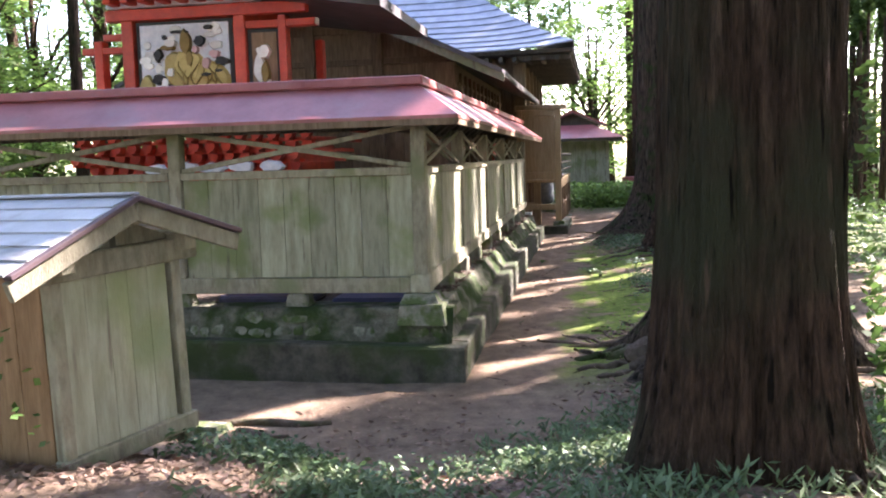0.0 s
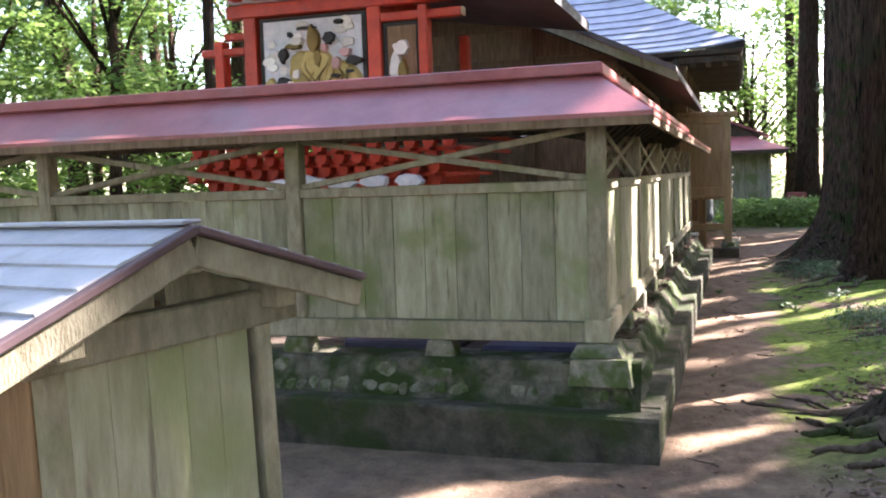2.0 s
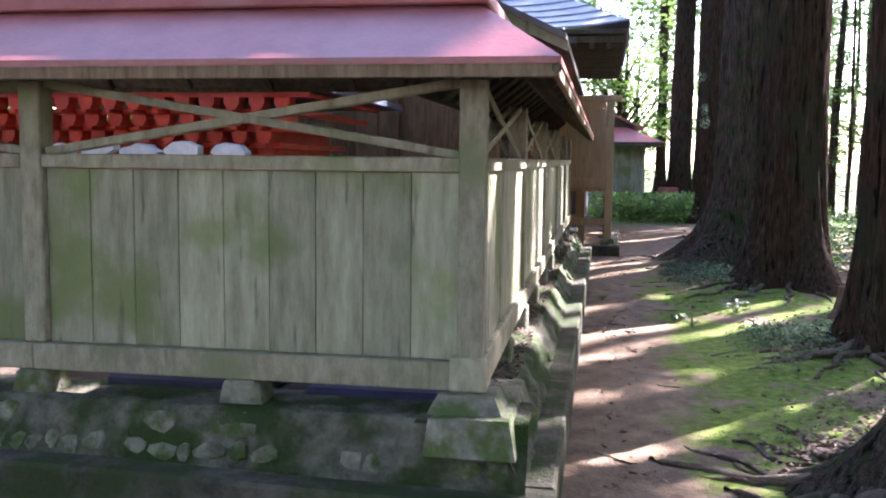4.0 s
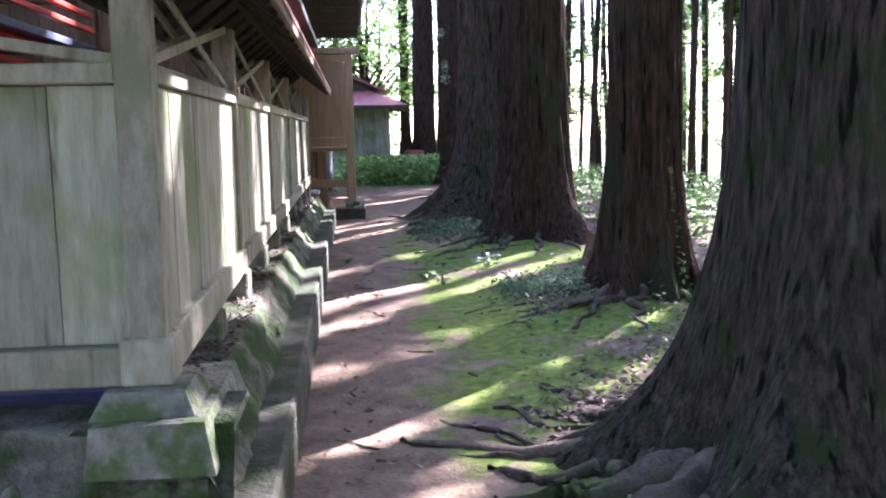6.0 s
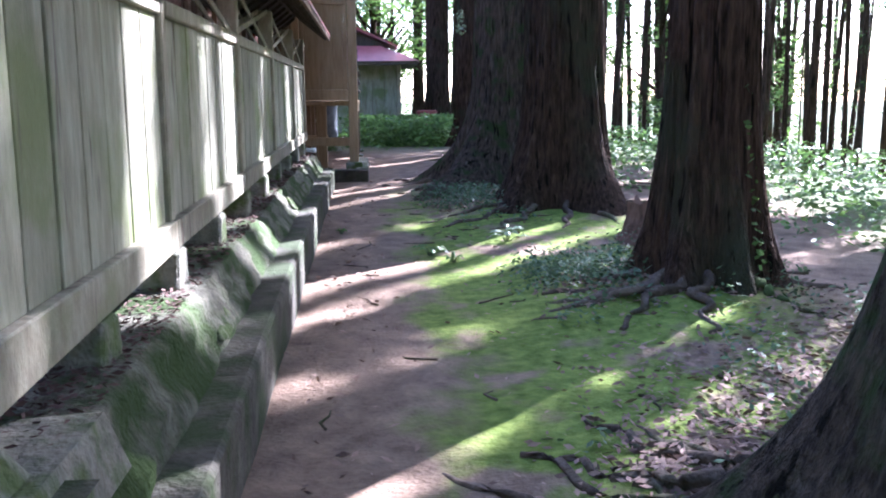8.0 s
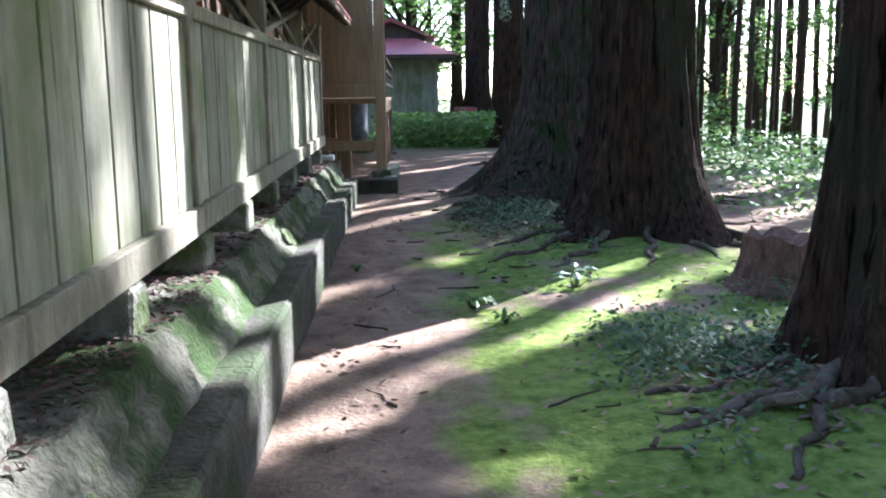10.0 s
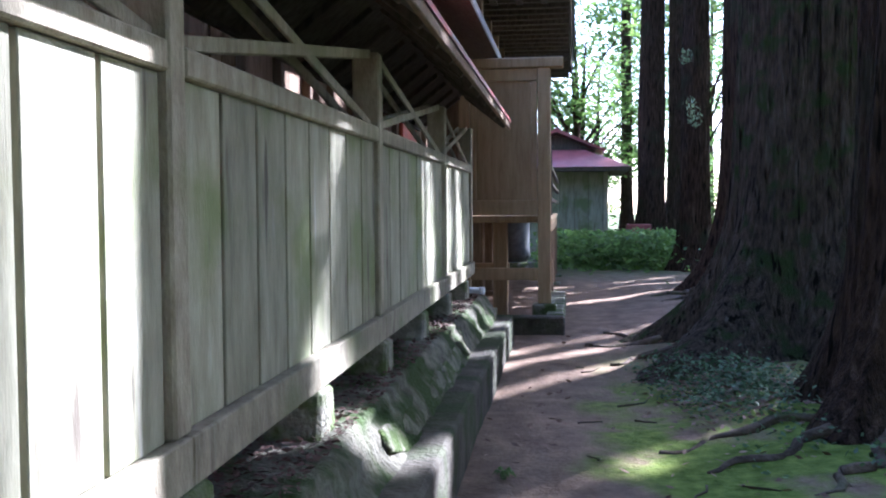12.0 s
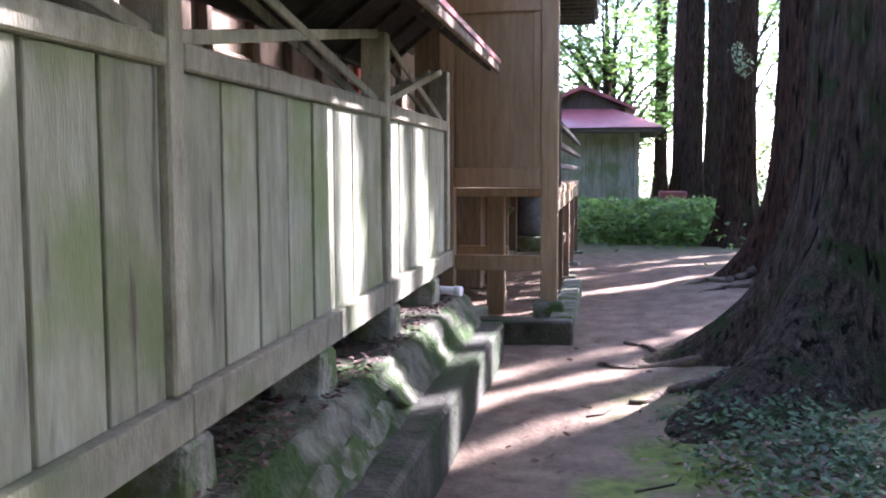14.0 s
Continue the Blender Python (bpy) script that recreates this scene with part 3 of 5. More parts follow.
# ---- small shed ----
def small_shed():
    W, D, H, R = 0.80, 0.80, 0.915, 1.158     # width of the gable side, depth, wall height, ridge height
    shed = thing("storage_shed", "small leaning weathered wooden shed with grey sheet roof", "shed")
    shed.matrix_basis = pose(-2.172, 3.545, 0.657, -0.6, -1.6, 73.7)
    # local: +x along the gable side, -y out of it
    for x in (-W / 2, W / 2 - 0.065):
        part("post", a_box(x, x + 0.065, 0, 0.06, -0.1, H - 0.03, 0.005), WOOD_FRAME, shed)
        part("post", a_box(x, x + 0.065, D - 0.06, D, -0.1, H - 0.03, 0.005), WOOD_FRAME, shed)
    n = 5
    w = (W - 0.16) / n
    for i in range(n):
        x = -W / 2 + 0.067 + i * w
        part("board", a_box(x, x + w - 0.0015, 0.012, 0.035, 0.057, H - 0.09, 0.0015), SHED_WOOD, shed)
    part("sill", a_box(-W / 2 - 0.01, W / 2 + 0.03, -0.014, 0.06, -0.03, 0.055, 0.006), WOOD_FRAME, shed)
    part("lintel", a_box(-W / 2 - 0.07, W / 2 + 0.10, -0.03, 0.05, H - 0.085, H + 0.025, 0.008), WOOD_FRAME, shed)
    for x in (-W / 2 - 0.001, W / 2 - 0.022):
        for i in range(4):
            b = (D - 0.13) / 4
            part("side_board", a_box(x, x + 0.023, 0.064 + i * b, 0.064 + (i + 1) * b - 0.003, -0.1, H - 0.03, 0.002), WOOD_ORANGE, shed)
    part("back_board", a_box(-W / 2 + 0.067, W / 2 - 0.067, D - 0.03, D - 0.01, -0.1, H - 0.03), WOOD, shed)
    for x0, x1, z in ((-W / 2 + 0.06, -0.03, 1.06), (0.012, W / 2 - 0.06, 1.06)):
        zz = R - 0.075
        edge = (lambda x: zz - (abs(x) / 0.70) * (R - 0.905))
        part("gable_board", prism(bmesh.new(), [(x0, H + 0.027), (x1, H + 0.027), (x1, edge(x1)), (x0, edge(x0))], "y", 0.02, 0.045), WOOD_FRAME, shed)
    part("ridge_beam", a_box(-0.045, 0.045, -0.115, D + 0.1, R - 0.12, R - 0.045, 0.008), WOOD_FRAME, shed)
    for s, ex, ez in ((-1, -0.70, 0.901), (1, 0.698, 0.934)):
        px = s * (W / 2 - 0.02)
        pz = R + (ez - R) * abs(px / ex) - 0.10
        part("wall_plate", a_box(px - 0.04, px + 0.04, -0.10, D + 0.1, pz - 0.05, pz + 0.03, 0.006), WOOD_FRAME, shed)
        part("barge_board", a_bar((0.0, -0.122, R - 0.055), (ex, -0.122, ez - 0.055), 0.03, 0.085), WOOD_FRAME, shed)
        part("verge_trim", a_bar((0, -0.135, R + 0.004), (ex * 1.01, -0.135, ez + 0.004), 0.05, 0.024), PURPLE, shed, "dull purple-red metal edging")
        for i in range(6):
            t0, t1 = i / 6, (i + 1) / 6 + 0.025
            a, b = Vector((ex * t0, 0, R + (ez - R) * t0 + 0.012)), Vector((ex * t1, 0, R + (ez - R) * t1 + 0.022))
            d = b - a
            m = Matrix((d.normalized(), Vector((0, 1, 0)), d.normalized().cross(Vector((0, 1, 0))))).transposed().to_4x4()
            m.translation = (a + b) / 2
            part("roof_sheet", box(bmesh.new(), -d.length / 2, d.length / 2, -0.128, D + 0.12, -0.005, 0.005, 0, m), GREY_ROOF, shed)
    part("ridge_fold", a_box(-0.035, 0.035, -0.132, D + 0.12, R + 0.018, R + 0.03, 0.004), GREY_ROOF, shed)
    return shed


WOOD_ORANGE = material("orange_brown_wood", (0.20, 0.115, 0.055), (0.34, 0.21, 0.11), 5, (5, 5, 0.6), 0.75, 0.2)
SHED_WOOD = material("pale_weathered_wood", (0.27, 0.26, 0.175), (0.43, 0.42, 0.305), 4, (4, 4, 0.7), 0.85, 0.2, (0.25, 0.275, 0.14), 1.6, 0.55, spread=0.05, streak=(((0.19, 0.165, 0.12), 12, 0.62, 0.76),))
PURPLE = material("purple_red_trim", (0.075, 0.048, 0.055), (0.125, 0.08, 0.088), 4, rough=0.5, bump=0.05)
small_shed()


# ---- veranda end of the hall, with its screen panel ----
def veranda():
    p = thing("veranda_screen", "pale brown framed wooden screen at a veranda end", "screen")
    y = 19.3
    part("post", a_box(-0.955, -0.825, y, y + 0.13, 0.60, 2.93, 0.008), WOOD_PALE, p)
    part("post", a_box(-1.74, -1.63, y, y + 0.13, 0.50, 2.93, 0.008), WOOD_PALE, p)
    part("head_rail", a_box(-1.78, -0.70, y - 0.02, y + 0.15, 2.932, 3.03, 0.01), WOOD_PALE, p)
    part("upper_rail", a_box(-1.628, -0.957, y + 0.02, y + 0.11, 2.81, 2.928, 0.006), WOOD_PALE, p)
    part("lower_rail", a_box(-1.628, -0.957, y - 0.012, y + 0.125, 1.48, 1.63, 0.008), WOOD_PALE, p)
    part("panel", a_box(-1.57, -1.02, y + 0.05, y + 0.07, 1.632, 2.808), WOOD_PALE, p)
    for x in (-1.626, -1.018):
        part("stile", a_box(x, x + 0.058, y + 0.025, y + 0.09, 1.632, 2.808, 0.006), WOOD_PALE, p)
    part("tie_rail", a_box(-1.628, -0.957, y + 0.03, y + 0.10, 0.83, 0.95, 0.006), WOOD_PALE, p)
    part("base_stone", a_box(-1.01, -0.775, y - 0.05, y + 0.18, 0.30, 0.598, 0.015), STONE, p)
    v = thing("veranda", "brown wooden veranda on posts along the hall", "veranda")
    part("floor", a_box(-1.78, -0.86, y + 0.17, 26.5, 1.40, 1.47, 0.006), WOOD_PALE, v)
    part("edge_beam", a_box(-0.96, -0.87, y + 0.17, 26.5, 1.25, 1.398, 0.006), WOOD_PALE, v)
    for k in range(4):
        yy = y + 1.9 + k * 1.7
        part("post", a_box(-0.98, -0.87, yy, yy + 0.11, 0.40, 1.248, 0.006), WOOD_BROWN, v)
        part("foot_stone", a_box(-1.06, -0.79, yy - 0.08, yy + 0.19, 0.25, 0.398, 0.015), STONE, v)
        part("tie_rail", a_box(-0.94, -0.91, yy - 1.5, yy - 0.002, 0.80, 0.90), WOOD_BROWN, v)
    part("inner_post", a_box(-1.45, -1.30, y + 0.6, y + 0.75, 0.4, 1.398, 0.008), WOOD_PALE, v)
    part("inner_rail", a_box(-1.74, -1.30, y + 0.9, y + 1.0, 0.86, 0.95, 0.006), WOOD_PALE, v)
    r = thing("railing", "dark wooden railing with a finial on the veranda", "railing")
    part("newel", a_box(-0.90, -0.82, y + 0.35, y + 0.43, 1.472, 2.12, 0.008), WOOD_DARK, r)
    part("finial", tube(bmesh.new(), [(-0.86, y + 0.39, 2.12), (-0.86, y + 0.39, 2.14), (-0.86, y + 0.39, 2.19), (-0.86, y + 0.39, 2.25)], [0.05, 0.035, 0.05, 0.008], 10), WOOD_DARK, r)
    for z in (1.62, 1.80, 1.98):
        part("rail", a_box(-0.885, -0.835, y + 0.18, 26.4, z, z + 0.05, 0.006), WOOD_DARK, r)
    c = thing("stone_curb", "low dark concrete curb with a pale stone end", "curb")
    part("curb", a_box(-1.56, -0.69, 18.80, 18.98, 0.1, 0.525, 0.015), CONCRETE, c)
    part("side_curb", a_box(-0.87, -0.69, 18.984, 21.5, 0.1, 0.53, 0.015), STONE, c)
    t = thing("sawn_timber", "squared old timber lying on the ground by the veranda", "timber")
    part("beam", a_bar((-1.55, 18.6, 0.52), (-1.42, 19.3, 0.50), 0.13, 0.12, 0.008), WOOD_FRAME, t)
    lan = thing("stone_lantern", "grey weathered stone lantern beyond the veranda", "lantern", at=(-2.0, 25.5, 0.35))
    for nm, z0, z1, r0, r1 in (("base", -0.1, 0.12, 0.3, 0.26), ("shaft", 0.12, 0.62, 0.12, 0.11), ("platform", 0.62, 0.74, 0.18, 0.27), ("fire_box", 0.74, 1.0, 0.2, 0.2), ("cap", 1.0, 1.2, 0.36, 0.08)):
        part(nm, tube(bmesh.new(), [(0, 0, z0), (0, 0, z1)], [r0, r1], 8), STONE, lan)


veranda()


# ---- hall behind the fence ----
def hall():
    h = thing("shrine_hall", "weathered brown board hall with blue-grey tiled roof", "building")
    y = 14.0
    # gabled wing facing the fence
    def rake(x):
        return 4.62 - 0.475 * abs(x + 4.45)
    part("wall", prism(bmesh.new(), [(-6.7, 0.5), (-2.2, 0.5), (-2.2, rake(-2.2) - 0.1), (-4.45, 4.5), (-6.7, rake(-6.7) - 0.1)], "y", y, y + 0.12), WOOD_BROWN, h)
    for i in range(16):
        x = -6.68 + i * 0.28
        part("board", a_box(x, x + 0.272, y - 0.025, y - 0.002, 0.5, 2.98, 0.003), WOOD_BROWN, h)
    for z, d in ((3.0, 0.06), (3.46, 0.05), (3.95, 0.05)):
        half = min(2.25, (4.5 - z) / 0.475 + 0.02)
        part("girt", a_box(-4.45 - half, -4.45 + half, y - d, y - 0.003, z, z + 0.10, 0.008), WOOD_BROWN, h)
    for x in (-2.36, -3.5, -4.6):
        part("post", a_box(x, x + 0.16, y - 0.075, y - 0.027, 0.5, rake(x + 0.08) - 0.14, 0.008), WOOD_BROWN, h)
    part("side_wall", a_box(-2.34, -2.2, y + 0.13, 20.6, 0.5, 3.42), WOOD_BROWN, h)
    for i in range(11):
        yy = y + 0.3 + i * 0.55
        part("batten", a_box(-2.198, -2.15, yy, yy + 0.06, 0.6, 3.3, 0.004), WOOD_BROWN, h)
    for z in (1.5, 2.1, 2.65, 3.1):
        part("rail", a_box(-2.198, -2.17, y + 0.14, 20.5, z, z + 0.05, 0.004), WOOD_BROWN, h)
    part("door", a_box(-2.165, -2.13, 18.35, 19.1, 1.3, 2.75, 0.006), RED, h, "faded red door leaf")
    for s in (1, -1):
        e = -4.45 + s * 3.05
        a, b = (-4.45, 4.70), (e, 4.70 - 0.475 * 3.05)
        part("wing_roof", prism(bmesh.new(), [a, b, (b[0], b[1] - 0.07), (a[0], a[1] - 0.08)], "y", y - 0.75, 21.6), ROOF_DARK, h)
        part("barge_board", prism(bmesh.new(), [(a[0], a[1] - 0.085), (b[0] + s * 0.02, b[1] - 0.075), (b[0] + s * 0.02, b[1] - 0.19), (a[0], a[1] - 0.24)], "y", y - 0.72, y - 0.66), WOOD_FRAME, h)
        part("soffit", prism(bmesh.new(), [(a[0], a[1] - 0.085), (b[0], b[1] - 0.075), (b[0], b[1] - 0.10), (a[0], a[1] - 0.11)], "y", y - 0.655, 21.5), WOOD_DARK, h)
    # main body and its great roof
    part("main_wall", a_box(-8.0, -1.85, 21.8, 28.0, 0.4, 4.5), WOOD_BROWN, h)
    for k in range(6):
        part("wall_post", a_box(-1.848, -1.72, 21.75 + k * 1.25, 21.9 + k * 1.25, 0.4, 4.4, 0.008), WOOD_BROWN, h)
    part("rear_post", a_box(-2.0, -1.72, 21.6, 21.748, 0.4, 4.3, 0.008), WOOD_BROWN, h)
    rows = 16
    for i in range(rows):
        t0, t1 = i / rows, (i + 1) / rows + 0.012
        bm = bmesh.new()
        def ring(t, up):
            ins, z = 4.2 * t, 4.36 + 3.3 * (0.62 * t + 0.38 * t * t)
            pts = []
            n = 14
            for j in range(n + 1):
                f = j / n
                x = (-9.3 + ins) + (8.73 - 2 * ins) * f
                lift = 0.16 * (1 - t) * (abs(2 * f - 1) ** 5)
                pts.append((x, 21.0 + ins, z + lift + up))
            for j in range(1, n + 1):
                f = j / n
                yy = (21.0 + ins) + (8.4 - 2 * ins) * f
                lift = 0.16 * (1 - t) * (abs(2 * f - 1) ** 5)
                pts.append((-0.57 - ins, yy, z + lift + up))
            return pts
        lo, hi, und = ring(t0, 0.035), ring(min(t1, 1.0), 0.0), ring(t0, 0.0)
        a, b, c = [bm.verts.new(p) for p in lo], [bm.verts.new(p) for p in hi], [bm.verts.new(p) for p in und]
        for k in range(len(a) - 1):
            bm.faces.new((a[k], a[k + 1], b[k + 1], b[k]))
            bm.faces.new((c[k], c[k + 1], a[k + 1], a[k]))
        part("roof_course", bm, BLUE_ROOF, h)
    part("eave_board", slab(bmesh.new(), [(-9.25, 21.06, 4.25), (-0.62, 21.06, 4.30), (-0.62, 29.3, 4.30), (-9.25, 29.3, 4.25)], [(-9.28, 21.03, 4.36), (-0.60, 21.03, 4.38), (-0.60, 29.36, 4.38), (-9.28, 29.36, 4.36)]), WOOD_DARK, h)
    for k in range(26):
        x = -1.0 - k * 0.32
        part("rafter", a_box(x, x + 0.09, 21.1, 22.0, 4.13, 4.245), WOOD_DARK, h)
    for k in range(22):
        yy = 21.2 + k * 0.36
        part("rafter", a_box(-1.85, -0.66, yy, yy + 0.09, 4.15, 4.27), WOOD_DARK, h)
    return h


ROOF_DARK = material("dark_roof_sheet", (0.07, 0.065, 0.07), (0.13, 0.12, 0.125), 4, rough=0.5, bump=0.1)
hall()


# ---- red inner shrine ----
def blob(bm, x, z, rx, rz, y, seed, thick=0.02, n=18, rag=0.35):
    """A raised ragged patch on a panel that faces -y."""
    rim = []
    for i in range(n):
        a = 2 * math.pi * i / n
        k = 1 + rag * noise.noise(Vector((math.cos(a) * 1.6 + seed * 7, math.sin(a) * 1.6, seed)))
        rim.append((x + rx * k * math.cos(a), z + rz * k * math.sin(a)))
    back, front = [bm.verts.new((p, y, q)) for p, q in rim], [bm.verts.new((x + (p - x) * 0.86, y - thick, z + (q - z) * 0.86)) for p, q in rim]
    bm.faces.new(front)
    for i in range(n):
        k = (i + 1) % n
        bm.faces.new((back[i], back[k], front[k], front[i]))
    return bm


def inner_shrine():
    s = thing("inner_shrine", "vermilion lacquered shrine with carved painted wall panels", "shrine")
    y = 10.4
    part("core", a_box(-5.6, -4.2, y + 0.06, y + 1.6, 2.5, 3.95), RED, s)
    for x, w, top in ((-5.76, 0.15, 3.95), (-4.32, 0.15, 3.95), (-3.76, 0.10, 3.72), (-6.13, 0.11, 3.52)):
        part("post", a_box(x, x + w, y - 0.06, y + 0.1, 2.5, top, 0.01), RED, s)
    for x in (-3.76, -6.13):
        part("rear_post", a_box(x, x + 0.1, y + 1.4, y + 1.55, 2.5, 3.6, 0.01), RED, s)
    part("head_beam", a_box(-5.95, -3.4, y - 0.08, y + 0.05, 3.74, 3.88, 0.01), RED, s)
    part("side_beam", a_box(-4.168, -3.30, y - 0.05, y + 0.07, 3.58, 3.67, 0.01), RED, s, "red beam with a pale end")
    part("side_beam", a_box(-6.30, -5.765, y - 0.05, y + 0.07, 3.36, 3.44, 0.01), RED, s)
    part("side_beam", a_box(-6.02, -5.765, y - 0.03, y + 0.05, 3.52, 3.60, 0.01), RED, s)
    part("beam_end", a_box(-3.298, -3.285, y - 0.045, y + 0.065, 3.585, 3.665), WHITE, s)
    # great painted panel
    part("panel_frame", a_box(-5.58, -4.34, y - 0.02, y + 0.055, 2.6, 3.72), BLACK, s, "black lacquered frame")
    part("panel_ground", a_box(-5.53, -4.39, y - 0.03, y - 0.022, 2.65, 3.68), PALE_BLUE, s, "white and pale blue painted ground")
    r = random.Random(4)
    for k in range(26):
        part("cloud_relief", blob(bmesh.new(), r.uniform(-5.48, -4.46), r.uniform(3.1, 3.64), r.uniform(0.04, 0.09), r.uniform(0.03, 0.06), y - 0.031 - 0.0004 * k, 30 + k, 0.012), WHITE, s)
    for k, (x, z, rx, rz) in enumerate(((-4.80, 2.86, 0.44, 0.34), (-4.66, 2.98, 0.26, 0.24), (-5.08, 3.14, 0.16, 0.22), (-4.92, 3.18, 0.20, 0.18), (-5.46, 2.92, 0.10, 0.15), (-5.2, 2.78, 0.30, 0.16))):
        part("fold_relief", blob(bmesh.new(), x, z, rx, rz, y - 0.032, k, 0.035 + 0.004 * k, 24, 0.25), GOLD, s, "ochre carved folds")
    bm = bmesh.new()
    for k in range(11):
        x, z = -5.02 + 0.052 * k, 2.86 + 0.07 * math.sin(k * 1.9)
        pts = [(x + 0.06 * math.sin(0.75 * i + k * 0.8), y - 0.088, z + 0.05 * i) for i in range(7)]
        tube(bm, pts, [0.003, 0.008, 0.011, 0.011, 0.010, 0.007, 0.003], 5)
    part("fold_line", bm, DARK_GOLD, s)
    for k, (x, z, rx, rz) in enumerate(((-5.29, 3.02, 0.09, 0.06), (-5.29, 3.31, 0.05, 0.07), (-4.75, 3.46, 0.08, 0.06), (-4.48, 3.21, 0.09, 0.05), (-4.63, 3.62, 0.06, 0.025), (-5.02, 3.58, 0.11, 0.02), (-5.2, 3.52, 0.03, 0.025), (-4.68, 3.06, 0.06, 0.025), (-4.52, 3.10, 0.05, 0.02), (-5.15, 2.94, 0.05, 0.02))):
        part("black_relief", blob(bmesh.new(), x, z, rx, rz, y - 0.034, 60 + k, 0.062, 18, 0.5), BLACK, s)
    for k, (x, z, rx, rz) in enumerate(((-4.67, 3.19, 0.055, 0.075), (-4.56, 3.30, 0.07, 0.05), (-4.80, 3.36, 0.035, 0.05))):
        part("flower_relief", blob(bmesh.new(), x, z, rx, rz, y - 0.036, 80 + k, 0.07, 12, 0.3), PINK, s)
    for k, (x, z, rx, rz) in enumerate(((-4.93, 3.44, 0.075, 0.15), (-4.88, 3.26, 0.045, 0.10), (-5.16, 3.40, 0.10, 0.035))):
        part("brown_relief", blob(bmesh.new(), x, z, rx, rz, y - 0.038, 90 + k, 0.06, 14, 0.4), DARK_GOLD, s)
    for k, (x, z, rx, rz) in enumerate(((-5.13, 3.10, 0.05, 0.06), (-5.2, 2.98, 0.05, 0.06), (-5.11, 3.45, 0.09, 0.045))):
        part("cloud_relief", blob(bmesh.new(), x, z, rx, rz, y - 0.04, 97 + k, 0.07, 14, 0.5), WHITE, s)
    # narrow side bay with its carving
    part("bay_frame", a_box(-4.165, -3.765, y + 0.0, y + 0.05, 2.6, 3.575), BLACK, s)
    part("bay_ground", a_box(-4.11, -3.80, y - 0.012, y - 0.003, 2.6, 3.53), WOOD_BROWN, s)
    for k, (x, z, rx, rz) in enumerate(((-3.96, 3.3, 0.09, 0.08), (-4.02, 3.1, 0.07, 0.16), (-3.93, 2.85, 0.08, 0.14), (-4.04, 2.82, 0.06, 0.1))):
        part("carving", blob(bmesh.new(), x, z, rx, rz, y - 0.013, 40 + k, 0.05, 18, 0.4), WHITE, s, "white painted carving")
    part("carving", blob(bmesh.new(), -3.94, 3.05, 0.05, 0.14, y - 0.02, 47, 0.06), DARK_GOLD, s)
    # eaves
    for s_, x1, up in ((1, -2.4, 0.0), (-1, -6.5, 0.5)):
        part("eave", prism(bmesh.new(), [(-4.95, 4.40), (x1, 3.80 + up), (x1, 3.68 + up), (-4.95, 4.06)], "y", y - 0.5, y + 2.4), ROOF_DARK, s)
        part("eave_edge", prism(bmesh.new(), [(-4.95, 4.41), (x1 + 0.02 * s_, 3.81 + up), (x1 + 0.02 * s_, 3.74 + up), (-4.95, 4.30)], "y", y - 0.55, y - 0.503), RED, s)
    part("bracket_plate", a_box(-5.9, -4.0, y - 0.14, y + 0.1, 3.89, 3.97, 0.006), PALE_BLUE, s)
    for k in range(9):
        x = -5.8 + k * 0.22
        part("bracket", a_box(x, x + 0.10, y - 0.4, y - 0.142, 3.90, 3.99, 0.01), RED, s)
    # veranda with its tiers of brackets
    part("veranda_floor", a_box(-6.5, -3.05, y - 0.55, y + 2.4, 2.40, 2.46, 0.006), DARK_BLUE, s, "dark blue edged veranda floor")
    for z, d in ((2.56, 0), (2.68, 0.02)):
        part("veranda_rail", a_box(-6.55, -3.0, y - 0.52, y - 0.47, z, z + 0.045, 0.006), RED, s)
        part("veranda_rail", a_box(-3.08, -3.03, y - 0.465, y + 2.3, z, z + 0.045, 0.006), RED, s)
    for tier in range(4):
        z, out = 1.90 + tier * 0.125, -0.08 - tier * 0.115
        x1 = -3.5 + tier * 0.115
        part("bracket_beam", a_box(-6.35, x1, y + out + 0.02, y + out + 0.09, z + 0.075, z + 0.118, 0.004), RED, s)
        part("bracket_beam", a_box(x1 - 0.07, x1, y + out + 0.092, y + 1.8, z + 0.075, z + 0.118, 0.004), RED, s)
        for k in range(15):
            x = x1 - 0.10 - k * 0.2 - 0.1 * (tier % 2)
            if x > -6.4:
                part("bracket_block", prism(bmesh.new(), [(x - 0.035, z - 0.015), (x - 0.06, z + 0.03), (x - 0.06, z + 0.074), (x + 0.06, z + 0.074), (x + 0.06, z + 0.03), (x + 0.035, z - 0.015)], "y", y + out - 0.03, y + out + 0.1), RED, s)
                part("bracket_arm", a_box(x - 0.025, x + 0.025, y + out - 0.07, y + 0.1, z - 0.045, z - 0.016, 0.004), RED, s)
    part("pedestal", a_box(-6.2, -3.7, y + 0.05, y + 1.9, 0.65, 2.2), RED, s)
    for k in range(5):
        part("wave_carving", blob(bmesh.new(), -5.2 + k * 0.36, 1.93 + 0.02 * (k % 2), 0.16, 0.07, y - 0.46, 10 + k, 0.06, 14, 0.4), PALE_BLUE, s, "pale blue carved waves")
    return s


PALE_BLUE = material("pale_blue_white_paint", (0.45, 0.50, 0.55), (0.68, 0.71, 0.72), 9, rough=0.7, bump=0.05)
DARK_GOLD = material("dark_ochre_paint", (0.16, 0.11, 0.03), (0.26, 0.19, 0.06), 8, rough=0.6, bump=0.05)
DARK_BLUE = material("dark_blue_lacquer", (0.05, 0.06, 0.09), (0.10, 0.12, 0.16), 8, rough=0.4, bump=0.05)
inner_shrine()


